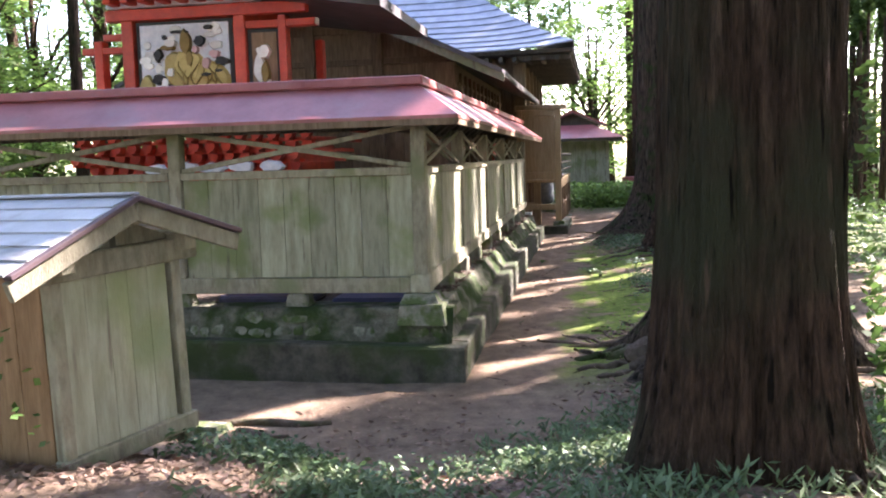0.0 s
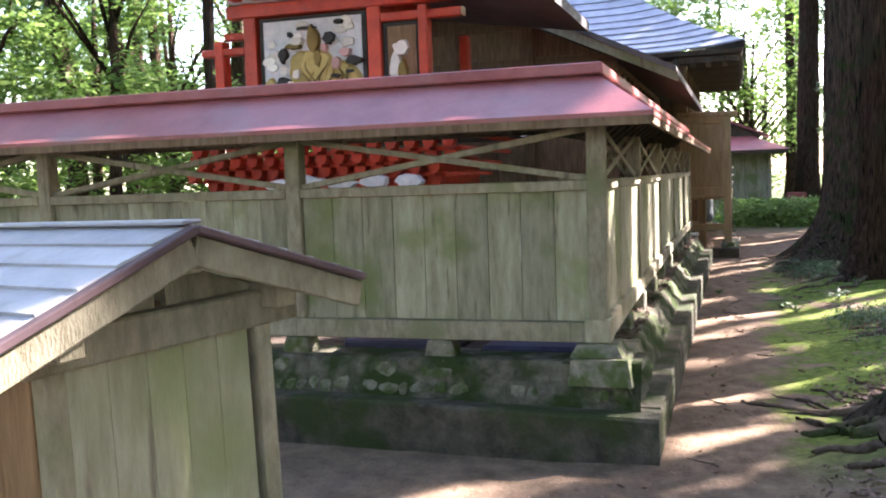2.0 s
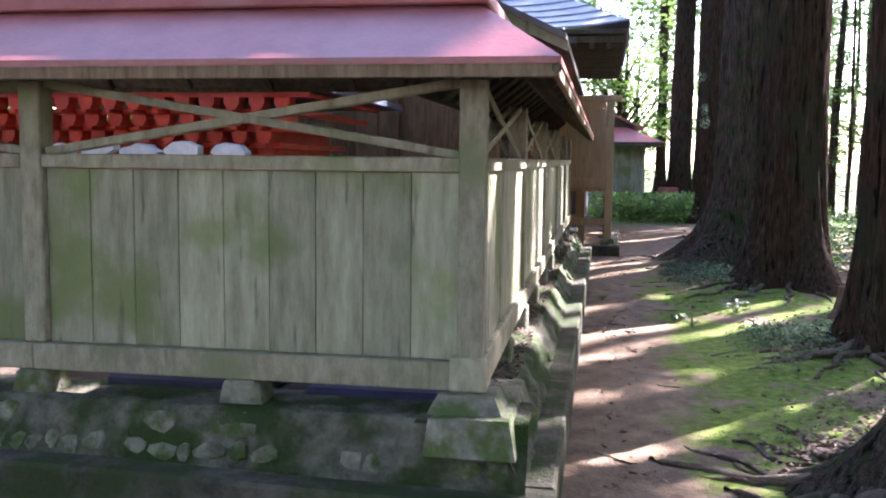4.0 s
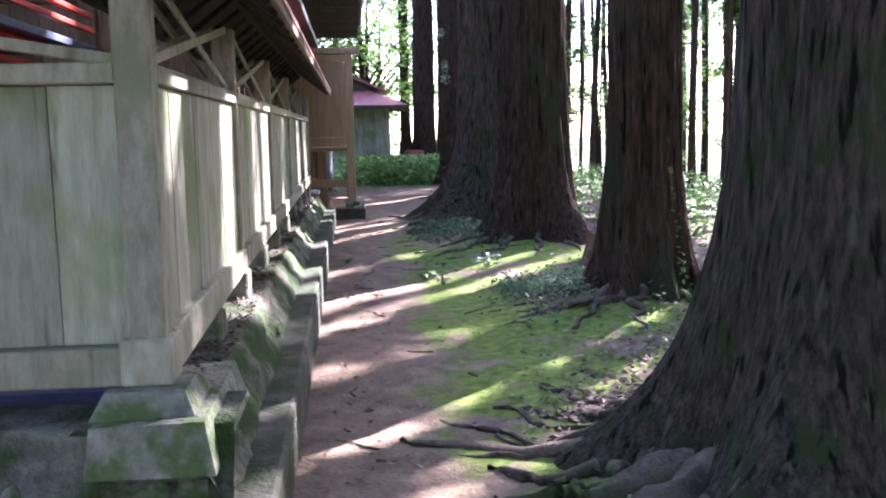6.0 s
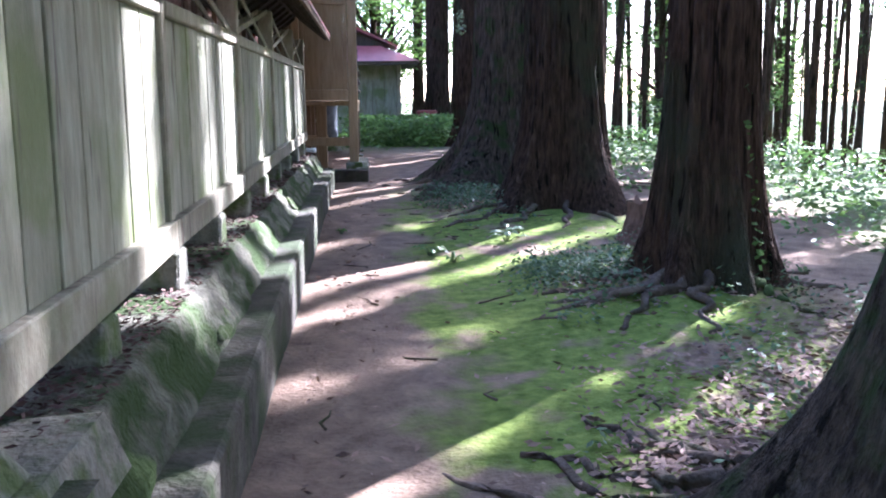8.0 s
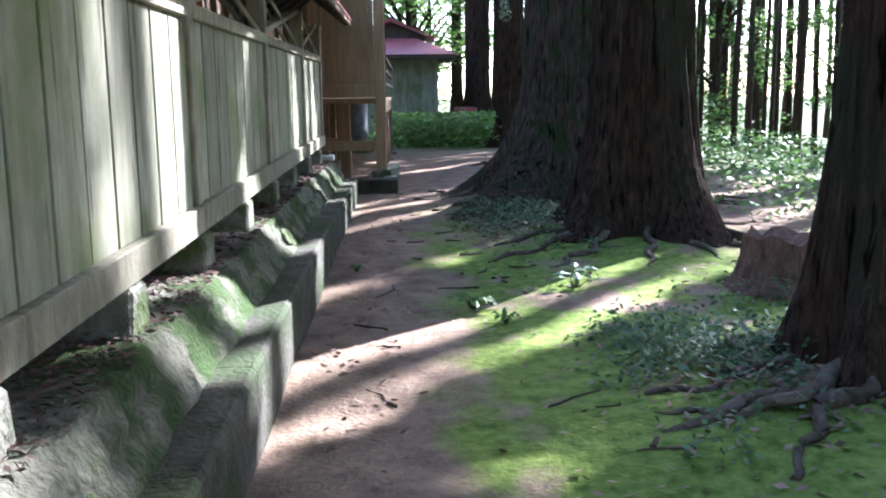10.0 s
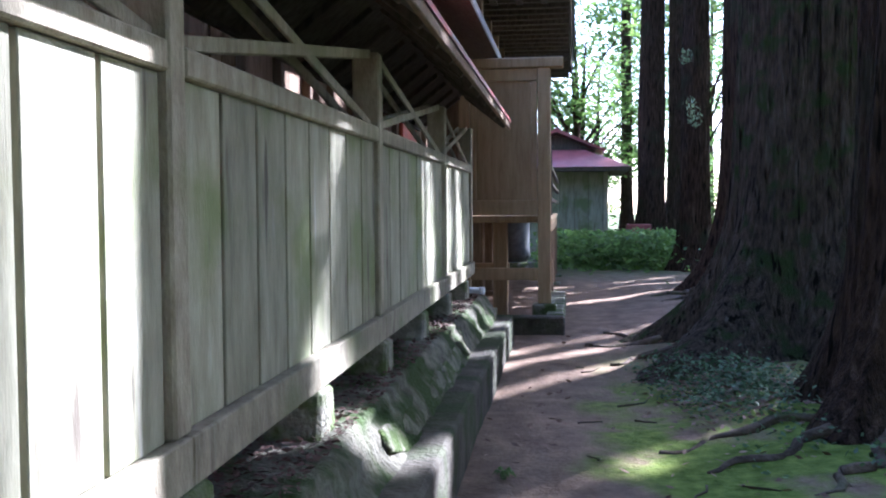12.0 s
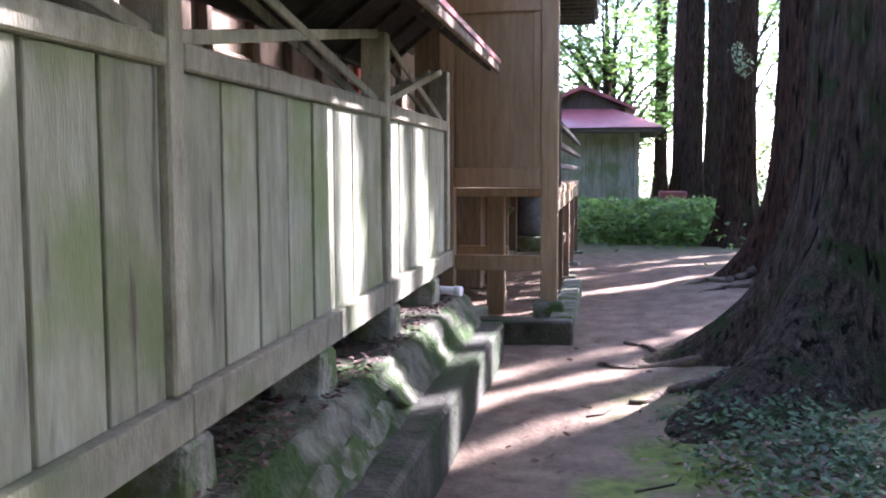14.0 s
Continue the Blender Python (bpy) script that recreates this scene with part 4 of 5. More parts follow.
# ---- hut at the end of the path ----
def far_hut():
    h = thing("far_hut", "small weathered board hut with a red metal roof", "hut")
    X0, X1, Y0, Y1, Z = -4.3, 0.30, 33.9, 37.0, 2.55
    part("frame", a_box(X0 + 0.05, X1 - 0.05, Y0 + 0.05, Y1, 0.35, Z), WOOD_DARK, h)
    n = 12
    for i in range(n):
        w = (X1 - X0 - 0.24) / n
        part("board", a_box(X0 + 0.12 + i * w, X0 + 0.12 + (i + 1) * w - 0.008, Y0 + 0.02, Y0 + 0.048, 0.55, Z, 0.003), WOOD, h)
    for x in (X0, X1 - 0.12, (X0 + X1) / 2):
        part("post", a_box(x, x + 0.12, Y0 - 0.02, Y0 + 0.1, 0.35, Z, 0.01), WOOD_FRAME, h)
    for i in range(8):
        w = (Y1 - Y0 - 0.2) / 8
        part("side_board", a_box(X1 - 0.048, X1 - 0.02, Y0 + 0.12 + i * w, Y0 + 0.12 + (i + 1) * w - 0.008, 0.55, Z, 0.003), WOOD, h)
    part("sill", a_box(X0 - 0.02, X1 + 0.02, Y0 - 0.03, Y0 + 0.12, 0.40, 0.55, 0.01), WOOD_FRAME, h)
    for x in (-3.6, -1.3, 0.1):
        part("foot_stone", a_box(x, x + 0.3, Y0 - 0.08, Y0 + 0.2, 0.1, 0.398, 0.02), STONE, h)
    o, zi = 0.55, 2.98
    lo = ((X0 - o, Y0 - o, 2.58), (X1 + o, Y0 - o, 2.58), (X1 + o, Y1 + o, 2.58), (X0 - o, Y1 + o, 2.58))
    hi = ((X0 + 0.55, Y0 + 0.7, zi + 0.1), (X1 - 0.6, Y0 + 0.7, zi + 0.1), (X1 - 0.6, Y1 - 0.7, zi + 0.1), (X0 + 0.55, Y1 - 0.7, zi + 0.1))
    part("lower_roof", slab(bmesh.new(), lo, hi), RED_METAL, h)
    part("eave_board", a_box(X0 - o + 0.05, X1 + o - 0.05, Y0 - o + 0.05, Y1 + o - 0.05, 2.48, 2.577), WOOD_DARK, h)
    part("gable", prism(bmesh.new(), [(-2.0, zi + 0.08), (0.0, zi + 0.08), (-1.0, zi + 0.52)], "y", Y0 + 0.8, Y1 - 0.75), WOOD_DARK, h)
    for s in (-1, 1):
        part("upper_roof", prism(bmesh.new(), [(-1.0, zi + 0.66), (-1.0 + s * 1.25, zi + 0.10), (-1.0 + s * 1.25, zi + 0.04), (-1.0, zi + 0.56)], "y", Y0 + 0.55, Y1 - 0.5), RED_METAL, h)
    b = thing("red_crate", "faded red box standing beside the hut", "box")
    part("crate", a_box(0.75, 1.35, 33.6, 34.1, 0.3, 1.15, 0.03), RED_FADED, b)


RED_FADED = material("faded_red_paint", (0.16, 0.045, 0.04), (0.26, 0.08, 0.07), 5, rough=0.7, bump=0.1)
far_hut()


# ---- great cedars ----
def trunk_mesh(k, r, height, flare):
    """A furrowed trunk with buttress lobes at the foot."""
    bm = bmesh.new()
    n, rings = 240 if k < 6 else 96, []
    zs = [-0.4, -0.15] + [0.07 * i for i in range(56)] + [4.2, 5.2, 6.5, 8.0, 10.0, 13.0, 16.0, height]
    for z in zs:
        foot = math.exp(-(z + 0.05) / 0.5)
        ring = []
        for i in range(n):
            a = 2 * math.pi * i / n
            lobe = 0.5 + 0.5 * math.sin(a * (4 + k % 3) + k * 1.7 + 0.8 * math.sin(a + k))
            w = r * (1 - 0.5 * max(z, 0) / height) + flare * foot * (0.35 + 0.75 * lobe)
            w *= 1 + 0.05 * noise.noise(Vector((math.cos(a) * 1.5 + k * 9, math.sin(a) * 1.5, z * 0.35)))
            w += 0.03 * noise.noise(Vector((math.cos(a) * 7 + k, math.sin(a) * 7, z * 0.4))) - 0.030 * abs(noise.noise(Vector((math.cos(a) * 15, math.sin(a) * 15 + k, z * 0.5))))
            plate = noise.noise(Vector((math.cos(a) * 24 * r + k, math.sin(a) * 24 * r, z * 0.8)))
            w += 0.016 * min(0.35, abs(plate)) / 0.35 + 0.005 * noise.noise(Vector((math.cos(a) * 40 * r, math.sin(a) * 40 * r + k, z * 3.0)))
            ring.append(bm.verts.new((w * math.cos(a) + 0.02 * math.sin(z * 0.4 + k), w * math.sin(a), z)))
        rings.append(ring)
    for a, b in zip(rings, rings[1:]):
        for i in range(n):
            bm.faces.new((a[i], a[(i + 1) % n], b[(i + 1) % n], b[i])).smooth = True
    bm.faces.new(rings[-1])
    return bm


def root_part(tree, x, y, zb, start, end, thick, seed):
    """One root that snakes over the ground between two places of the plan."""
    a, b = Vector(start), Vector(end)
    side = Vector((-(b - a).y, (b - a).x)).normalized()
    p, q, n = [], [], 18
    for i in range(n):
        t = i / (n - 1)
        c = a.lerp(b, t) + side * (0.13 * math.sin(t * 5 + seed) * (b - a).length * 0.4 + 0.035 * math.sin(t * 17 + seed * 2) + 0.05 * noise.noise(Vector((t * 6, seed * 1.7, 2))))
        rad = 0.66 * thick * (1 - 0.8 * t) * (1 + 0.35 * noise.noise(Vector((t * 9, seed * 2.3, 5)))) + 0.007
        z = ground_z(c.x, c.y) + 0.3 * rad + 0.05 * (1 - t) ** 3 + 0.010 * math.sin(t * 11 + seed) - 0.006
        p.append((c.x - x, c.y - y, z - zb))
        q.append(rad)
    part("root", tube(bmesh.new(), p, q, 10, 0.6, seed, 0.10, 4), ROOT, tree)


def cedar(k, x, y, r, height, flare, label, mossy, roots):
    zb = ground_z(x, y)
    tree = thing("cedar_tree", label, "tree", "great cedars by the path", at=(x, y, zb))
    part("trunk", trunk_mesh(k, r, height, flare), BARK_MOSS if mossy else BARK, tree)
    rr = random.Random(k + 40)
    for i, (ax, ay, bx, by, th) in enumerate(roots):
        root_part(tree, x, y, zb, (ax, ay), (bx, by), th, k * 10 + i)
    for i in range(5):
        ang = rr.uniform(-1.2, 1.9)
        d0, d1 = r + 0.1, r + flare + rr.uniform(0.5, 1.0)
        root_part(tree, x, y, zb, (x + d0 * math.cos(ang), y + d0 * math.sin(ang)), (x + d1 * math.cos(ang + 0.3), y + d1 * math.sin(ang + 0.3)), 0.03, k * 10 + 50 + i)
    lv = Leaves(100 + k)
    z = height * 0.55
    while z < height:
        sp = 2.6 * (1 - (z - height * 0.55) / (height * 0.6)) + 0.5
        for a in range(7):
            ang, d = lv.rng.uniform(0, 6.28), lv.rng.uniform(0.3, 1.0) * sp
            lv.cloud((d * math.cos(ang), d * math.sin(ang), z + lv.rng.uniform(-0.4, 0.4)), (0.9, 0.9, 0.4), 90, 0.13, droop=0.3)
        z += 0.8
    lv.link("crown", LEAF, tree)
    return tree


ROOTS = {
    0: [(0.45, 3.8, -0.1, 3.6, 0.06)],
    1: [(0.62, 7.45, -0.05, 7.15, 0.10), (0.58, 7.6, -0.22, 7.5, 0.12), (0.6, 7.8, -0.3, 7.95, 0.11), (0.65, 7.25, 0.2, 6.75, 0.09), (0.8, 7.15, 0.55, 6.6, 0.08), (0.75, 7.75, -0.58, 8.85, 0.085), (0.72, 7.6, -0.25, 8.35, 0.11), (0.8, 8.05, -0.1, 9.2, 0.05), (0.8, 7.9, -0.45, 9.05, 0.045), (0.9, 8.2, 0.3, 9.35, 0.05), (0.7, 7.9, -0.35, 8.6, 0.05), (1.0, 8.2, 0.75, 9.5, 0.05), (0.7, 8.0, -0.15, 8.75, 0.04), (0.6, 7.7, -0.05, 8.1, 0.06), (0.75, 8.1, 0.1, 9.0, 0.035), (0.3, 8.5, -0.4, 8.45, 0.03), (0.75, 8.25, 0.05, 8.55, 0.07), (0.85, 8.3, 0.25, 8.85, 0.08), (0.95, 8.35, 0.5, 9.1, 0.075), (0.6, 8.1, -0.2, 8.2, 0.05), (0.5, 8.6, 0.0, 9.15, 0.04), (0.65, 8.7, 0.15, 9.5, 0.035)],
    2: [(1.25, 11.45, 0.30, 11.05, 0.062), (1.28, 11.35, 0.66, 10.75, 0.055), (1.38, 11.3, 1.12, 10.55, 0.05), (1.25, 11.6, 0.40, 11.55, 0.04), (1.6, 11.3, 1.85, 10.75, 0.045), (0.95, 11.2, 0.35, 11.3, 0.03)],
    3: [(0.9, 15.1, 0.0, 14.5, 0.05), (1.0, 15.0, 0.45, 14.1, 0.05), (1.2, 14.9, 1.15, 14.0, 0.05), (1.5, 15.0, 1.7, 14.1, 0.045), (0.9, 15.2, -0.2, 14.9, 0.04)],
    4: [(0.55, 17.6, -0.35, 17.3, 0.09), (0.5, 17.8, -0.5, 18.2, 0.07), (0.6, 17.95, -0.3, 18.9, 0.06), (0.6, 17.4, 0.1, 16.6, 0.06)],
    5: [(1.1, 22.4, 0.4, 22.1, 0.07), (1.2, 22.3, 0.5, 21.4, 0.05)]}
LABELS = ["thick cedar trunk with ivy climbing its shaded bark", "huge mossy cedar with furrowed bark and sprawling roots", "straight cedar trunk with bare roots in leaf litter",
          "massive dark cedar trunk standing close beside another", "massive mossy-footed old cedar by the path", "old cedar beyond the veranda with spreading foot"]
for k, (tx, ty, tr, th, tf) in enumerate(TRUNKS):
    cedar(k, tx, ty, tr, th, tf, LABELS[k], k in (1, 4), ROOTS[k])


for k, (tx, ty, tr, th, tf) in enumerate(((1.70, 28.0, 0.26, 20, 0.3), (1.60, 36.5, 0.38, 22, 0.4), (2.95, 42.0, 0.40, 23, 0.4), (1.45, 46.0, 0.22, 20, 0.3), (3.4, 31.0, 0.22, 21, 0.3), (4.4, 36.0, 0.3, 22, 0.3))):
    cedar(10 + k, tx, ty, tr, th, tf, "tall dark cedar trunk beyond the end of the path", False, [])


# ---- ivy on the trunks ----
def ivy(x, y, r, zlo, zhi, a0, a1, count, seed):
    lv = Leaves(seed)
    a = np.radians(lv.rng.uniform(a0, a1, count))
    z = lv.rng.uniform(0, 1, count) ** 1.3 * (zhi - zlo) + zlo
    rr = r + 0.03 + lv.rng.uniform(0, 0.04, count) + 0.18 * np.exp(-(z - zlo) / 0.5)
    lv.at(np.stack((x + rr * np.cos(a), y + rr * np.sin(a), z + ground_z(x, y)), 1), 0.026, 0.9, slim=0.7)
    ob = lv.link("ivy", LEAF_LIGHT)
    return tagged(ob, "small-leaved green ivy climbing a cedar trunk", "ivy", kind="stuff")


ivy(0.63, 3.78, 0.40, 0.1, 1.75, -36, -6, 330, 1)
ivy(-2.47, 3.03, -0.02, 0.05, 0.6, -180, 180, 40, 5)
ivy(1.38, 11.6, 0.26, 0.05, 1.2, -50, 0, 140, 2)
ivy(1.24, 15.35, 0.37, 0.05, 1.5, -45, 0, 160, 3)


# ---- forest of slender cedars ----
def slender(k, low, girth=0.165, taper=0.7, tall=21):
    tree = thing("slender_cedar", "tall slender cedar with bare trunk and high crown", "tree", "forest trees", at=(60 + 6 * k, -60, -5))
    h = tall + 1.5 * (k % 3)
    pts = [(0.06 * math.sin(i + k), 0.06 * math.cos(i * 1.3 + k), h * i / 9 - 0.4) for i in range(10)]
    part("trunk", tube(bmesh.new(), pts, [girth * (1 - taper * i / 9) + 0.05 * (i == 0) for i in range(10)], 12, 0.12, k), BARK, tree)
    lv = Leaves(k)
    z = h * low
    while z < h + 0.5:
        sp = 1.9 * (1 - (z - h * low) / (h * (1.06 - low))) + 0.25
        for a in range(5):
            ang, d = lv.rng.uniform(0, 6.28), lv.rng.uniform(0.2, 1.0) * sp
            lv.cloud((d * math.cos(ang), d * math.sin(ang), z + lv.rng.uniform(-0.4, 0.4)), (0.7, 0.7, 0.35), 50, 0.15, droop=0.3)
        z += 0.75
    if low < 0.6:
        for a in range(9):
            ang, d, z = lv.rng.uniform(0, 6.28), lv.rng.uniform(0.5, 1.3), lv.rng.uniform(2.0, h * low)
            lv.cloud((d * math.cos(ang), d * math.sin(ang), z), (0.6, 0.6, 0.22), 60, 0.10, droop=0.3)
    else:
        for a in range(10):
            ang, d, z = lv.rng.uniform(0, 6.28), lv.rng.uniform(0.3, 0.9), lv.rng.uniform(7.0, 16.0)
            lv.cloud((d * math.cos(ang), d * math.sin(ang), z), (0.5, 0.5, 0.25), 70, 0.09, droop=0.3)
    lv.link("crown", LEAF, tree)
    return tree


# Added tree: its dense crown stands out of view to block the sun.
def column(k):
    tree = thing("columnar_cedar", "added cedar with a narrow dense unseen crown blocking the sun", "tree", "cedars along the clearing", at=(60 + 6 * k, -60, -5))
    pts = [(0.03 * math.sin(i + k), 0.03 * math.cos(i * 1.3 + k), 21 * i / 9 - 0.4) for i in range(10)]
    part("trunk", tube(bmesh.new(), pts, [0.09 * (1 - 0.6 * i / 9) for i in range(10)], 12, 0.12, k), BARK, tree)
    lv = Leaves(70 + k)
    z = 6.0
    while z < 21:
        for a in range(5):
            ang, d = lv.rng.uniform(0, 6.28), lv.rng.uniform(0.0, 0.22)
            lv.cloud((d * math.cos(ang), d * math.sin(ang), z + lv.rng.uniform(-0.2, 0.2)), (0.26, 0.26, 0.3), 120, 0.11, droop=0.3)
        z += 0.36
    lv.link("crown", LEAF, tree)
    return tree


protos = [slender(k, 0.40) for k in range(4)]
high = [column(4 + k) for k in range(3)]
SX, SY = math.sin(radians(SUN_AZ)), math.cos(radians(SUN_AZ))
rng = random.Random(5)
spots = []
# The ring also closes behind the camera, where unseen trees block sky light.
for _ in range(9000):
    if len(spots) >= 300:
        break
    a, d = rng.uniform(-180, 180), 5.5 + 60 * rng.random() ** 0.8
    x, y = d * math.sin(radians(a)) + 0.5, d * math.cos(radians(a)) + 5
    if -12.5 < x < 3.4 and -1.5 < y < 40 or -9 < x < 0.5 and 0 < y < 50:
        continue
    along, across = x * SX + y * SY, y * SX - x * SY
    if x < -12 and 8 < y < 46 and rng.random() < 0.6:
        continue
    if x > 3 and 5.4 < across < 19.5 and along < 12 + 1.035 * across:
        continue
    if x > 3 and 5.4 < across < 14.5 and along < 44:
        continue                                   # kept empty beside the path so the sun gets through
    if x > 3 and 2.4 < across < 5.4 and along < 42:
        continue
    if any((x - p) ** 2 + (y - q) ** 2 < 2.6 for p, q in spots):
        continue
    spots.append((x, y))
for k, (x, y) in enumerate(spots):
    copy_thing(protos[k % 4], pose(x, y, ground_z(x, y), 0, 0, rng.uniform(0, 360)))
# added cedars whose unseen crowns block the sun, leaving narrow bands on the fence
GAPS = [(3.30, 3.72), (4.13, 4.30), (4.48, 4.85), (5.80, 6.12), (6.60, 6.88), (7.55, 7.86), (8.54, 8.80), (9.06, 9.50), (10.22, 10.48), (11.72, 11.96), (12.06, 12.24), (12.68, 12.88), (13.15, 13.32), (14.15, 14.33), (14.66, 14.84), (15.45, 15.62), (16.5, 16.66), (17.2, 17.36), (18.2, 18.36)]
BLOCKING_BOUGHS = [  # gap, and the stretch x0..x1 at height z that its added boughs shade
    (1, -2.1, -2.1, 1.42), (3, -1.9, -1.2, 0.2), (3, -0.5, 3.0, 0.15), (4, -3.2, -1.25, 0.15), (4, -0.66, -0.42, 0.15), (4, 0.0, 0.7, 0.15), (4, 1.5, 3.2, 0.15), (5, -1.7, -1.05, 0.45), (5, -0.95, 3.2, 0.15), (6, -3.4, -1.95, 0.15), (6, -0.95, -0.25, 0.15), (6, 1.1, 2.2, 0.2), (7, -0.1, 2.5, 0.2),
    (8, -3.0, -2.6, 0.25), (8, -0.85, -0.6, 0.25), (8, -0.1, 2.0, 0.25), (9, -0.75, 1.5, 0.25), (10, -1.05, -0.7, 0.25), (10, 0.0, 1.5, 0.3), (11, -0.55, 1.5, 0.3), (12, -1.0, -0.5, 0.3), (12, 0.2, 1.2, 0.3), (13, -0.2, 0.8, 0.3), (14, -0.6, 0.0, 0.3)]
rng = random.Random(31)
edges = [2.4] + [v for g in GAPS for v in g] + [19.5]
k, row = 0, []
for lo, hi in zip(edges[::2], edges[1::2]):
    n = max(1, math.ceil((hi - lo) / 0.85))
    w = (hi - lo) / n
    for i in range(n):
        across = lo + (i + 0.5) * w
        along = rng.uniform(11.0, 16.5) + 1.035 * across
        x, y = along * SX - across * SY, along * SY + across * SX
        s = (w / 2 + 0.035) / 0.38
        row.append(copy_thing(high[k % 3], pose(x, y, ground_z(x, y), 0, 0, 67 * k) @ Matrix.Diagonal((s, s, 1, 1))))
        k += 1
# unseen side branches added across the gaps to break the sun bands into patches
rng = random.Random(12)
for b, (g, x0, x1, zg) in enumerate(BLOCKING_BOUGHS):
    mid, wide = sum(GAPS[g]) / 2, (GAPS[g][1] - GAPS[g][0]) / 2 + 0.11
    tree = min(row, key=lambda o: abs(o.location.y * SX - o.location.x * SY - mid))
    back = tree.matrix_basis.inverted()
    along = tree.location.x * SX + tree.location.y * SY
    rise = math.tan(radians(SUN_EL))
    top, low = ((along - 1.035 * mid - 1.44 * x) * rise + zg for x in (x0, x1))
    z = low
    while z <= top + 0.01:
        lv = Leaves(900 + 20 * b + int(z * 3))
        tip = Vector((along * SX - mid * SY, along * SY + mid * SX, z))
        lv.cloud(back @ tip, (wide / tree.scale.x, wide / tree.scale.x, rng.uniform(0.14, 0.24)), 150, 0.07, droop=0.3)
        lv.link("branch_spray", LEAF, tree)
        root = Vector((tree.location.x, tree.location.y, z + 0.3))
        part("branch", tube(bmesh.new(), [back @ root, back @ (root.lerp(tip, 0.6) + Vector((0, 0, 0.1))), back @ tip], [0.03, 0.02, 0.008], 6), BARK, tree)
        z += rng.uniform(0.26, 0.46)


# thin bare cedars in the wood beside the path
def pole(k):
    tree = thing("pole_cedar", "thin straight young cedar trunk with sparse green sprays", "tree", "thin cedars in the wood", at=(60 + 6 * k, -70, -5))
    pts = [(0.10 * math.sin(0.8 * i + k), 0.10 * math.cos(0.9 * i + k), 19 * i / 9 - 0.5) for i in range(10)]
    part("trunk", tube(bmesh.new(), pts, [0.10 * (1 - 0.55 * i / 9) for i in range(10)], 10, 0.12, k), BARK, tree)
    lv = Leaves(170 + k)
    for a in range(26):
        z = 2.0 + 16.0 * lv.rng.uniform(0, 1) ** 0.7
        ang, d = lv.rng.uniform(0, 6.28), lv.rng.uniform(0.15, 0.75)
        lv.cloud((d * math.cos(ang), d * math.sin(ang), z), (0.34, 0.34, 0.2), 46, 0.06, droop=0.3)
    lv.link("crown", LEAF, tree)
    return tree


poles = [pole(k) for k in range(4)]
rng = random.Random(77)
stood = []
for _ in range(6000):
    if len(stood) >= 150:
        break
    x, y = rng.uniform(3.6, 30), rng.uniform(11, 50)
    across = y * SX - x * SY
    if x - 2.6 < 0.12 * (y - 10) or any(lo - 0.35 < across < hi + 0.35 for lo, hi in GAPS) and x < 26 or any((x - p) ** 2 + (y - q) ** 2 < 0.9 for p, q in stood):
        continue
    stood.append((x, y))
    w = rng.uniform(0.6, 1.35)
    copy_thing(poles[len(stood) % 4], pose(x, y, ground_z(x, y), 0, 0, rng.uniform(0, 360)) @ Matrix.Diagonal((w, w, 1, 1)))
for k, p in enumerate(poles):
    p.matrix_basis = pose(22 + k * 3, 55, ground_z(22 + k * 3, 55))
# tall trunks beyond the shrine's far side
for k, (x, y, w) in enumerate(((-19.5, 24.0, 1.6), (-19.4, 26.5, 1.5), (-21.0, 30.0, 1.0), (-20.7, 30.6, 1.2), (-15.6, 27.5, 1.1))):
    copy_thing(poles[k % 4], pose(x, y, ground_z(x, y), 0, 0, 50 * k) @ Matrix.Diagonal((2 * w, 2 * w, 1, 1)))
for k, p in enumerate(protos + high):
    p.matrix_basis = pose(20 + k * 4, 62, ground_z(20 + k * 4, 62))


# ---- broadleaf trees round the clearing ----
def broadleaf(k):
    tree = thing("broadleaf_tree", "leafy green broadleaf tree at the wood's edge", "tree", "broadleaf trees", at=(80 + 6 * k, -60, -5))
    h = 9 + k
    part("trunk", tube(bmesh.new(), [(0, 0, -0.4), (0.1, 0, 1.5), (0.2, 0.1, 4), (0.1, 0.2, h * 0.8)], [0.2, 0.15, 0.12, 0.03], 10, 0.15, k), BARK, tree)
    lv = Leaves(300 + k)
    for a in range(7):
        ang = lv.rng.uniform(0, 6.28)
        tip = (2.2 * math.cos(ang), 2.2 * math.sin(ang), lv.rng.uniform(2.5, h * 0.8))
        part("limb", tube(bmesh.new(), [(0.1, 0.05, tip[2] * 0.6), (tip[0] * 0.5, tip[1] * 0.5, tip[2] * 0.85), tip], [0.06, 0.04, 0.015], 6, 0.1, a), BARK, tree)
    for a in range(46):
        ang, d, z = lv.rng.uniform(0, 6.28), 2.9 * lv.rng.uniform(0, 1) ** 0.6, lv.rng.uniform(0.6, h)
        d *= 1.0 - 0.45 * abs(z / h - 0.45)
        lv.cloud((d * math.cos(ang), d * math.sin(ang), z), (0.85, 0.85, 0.5), 110, 0.12)
    lv.link("crown", LEAF_BRIGHT, tree)
    return tree


# A lighter leaf: the brightness of sun is put into its base colour.
LEAF_BRIGHT = material("sunlit_leaf", (0.09, 0.165, 0.04), (0.20, 0.32, 0.085), 2, rough=0.55, bump=0, translucent=0.6, spread=0.35)
leafy = [broadleaf(k) for k in range(3)]
rng = random.Random(9)
places = []
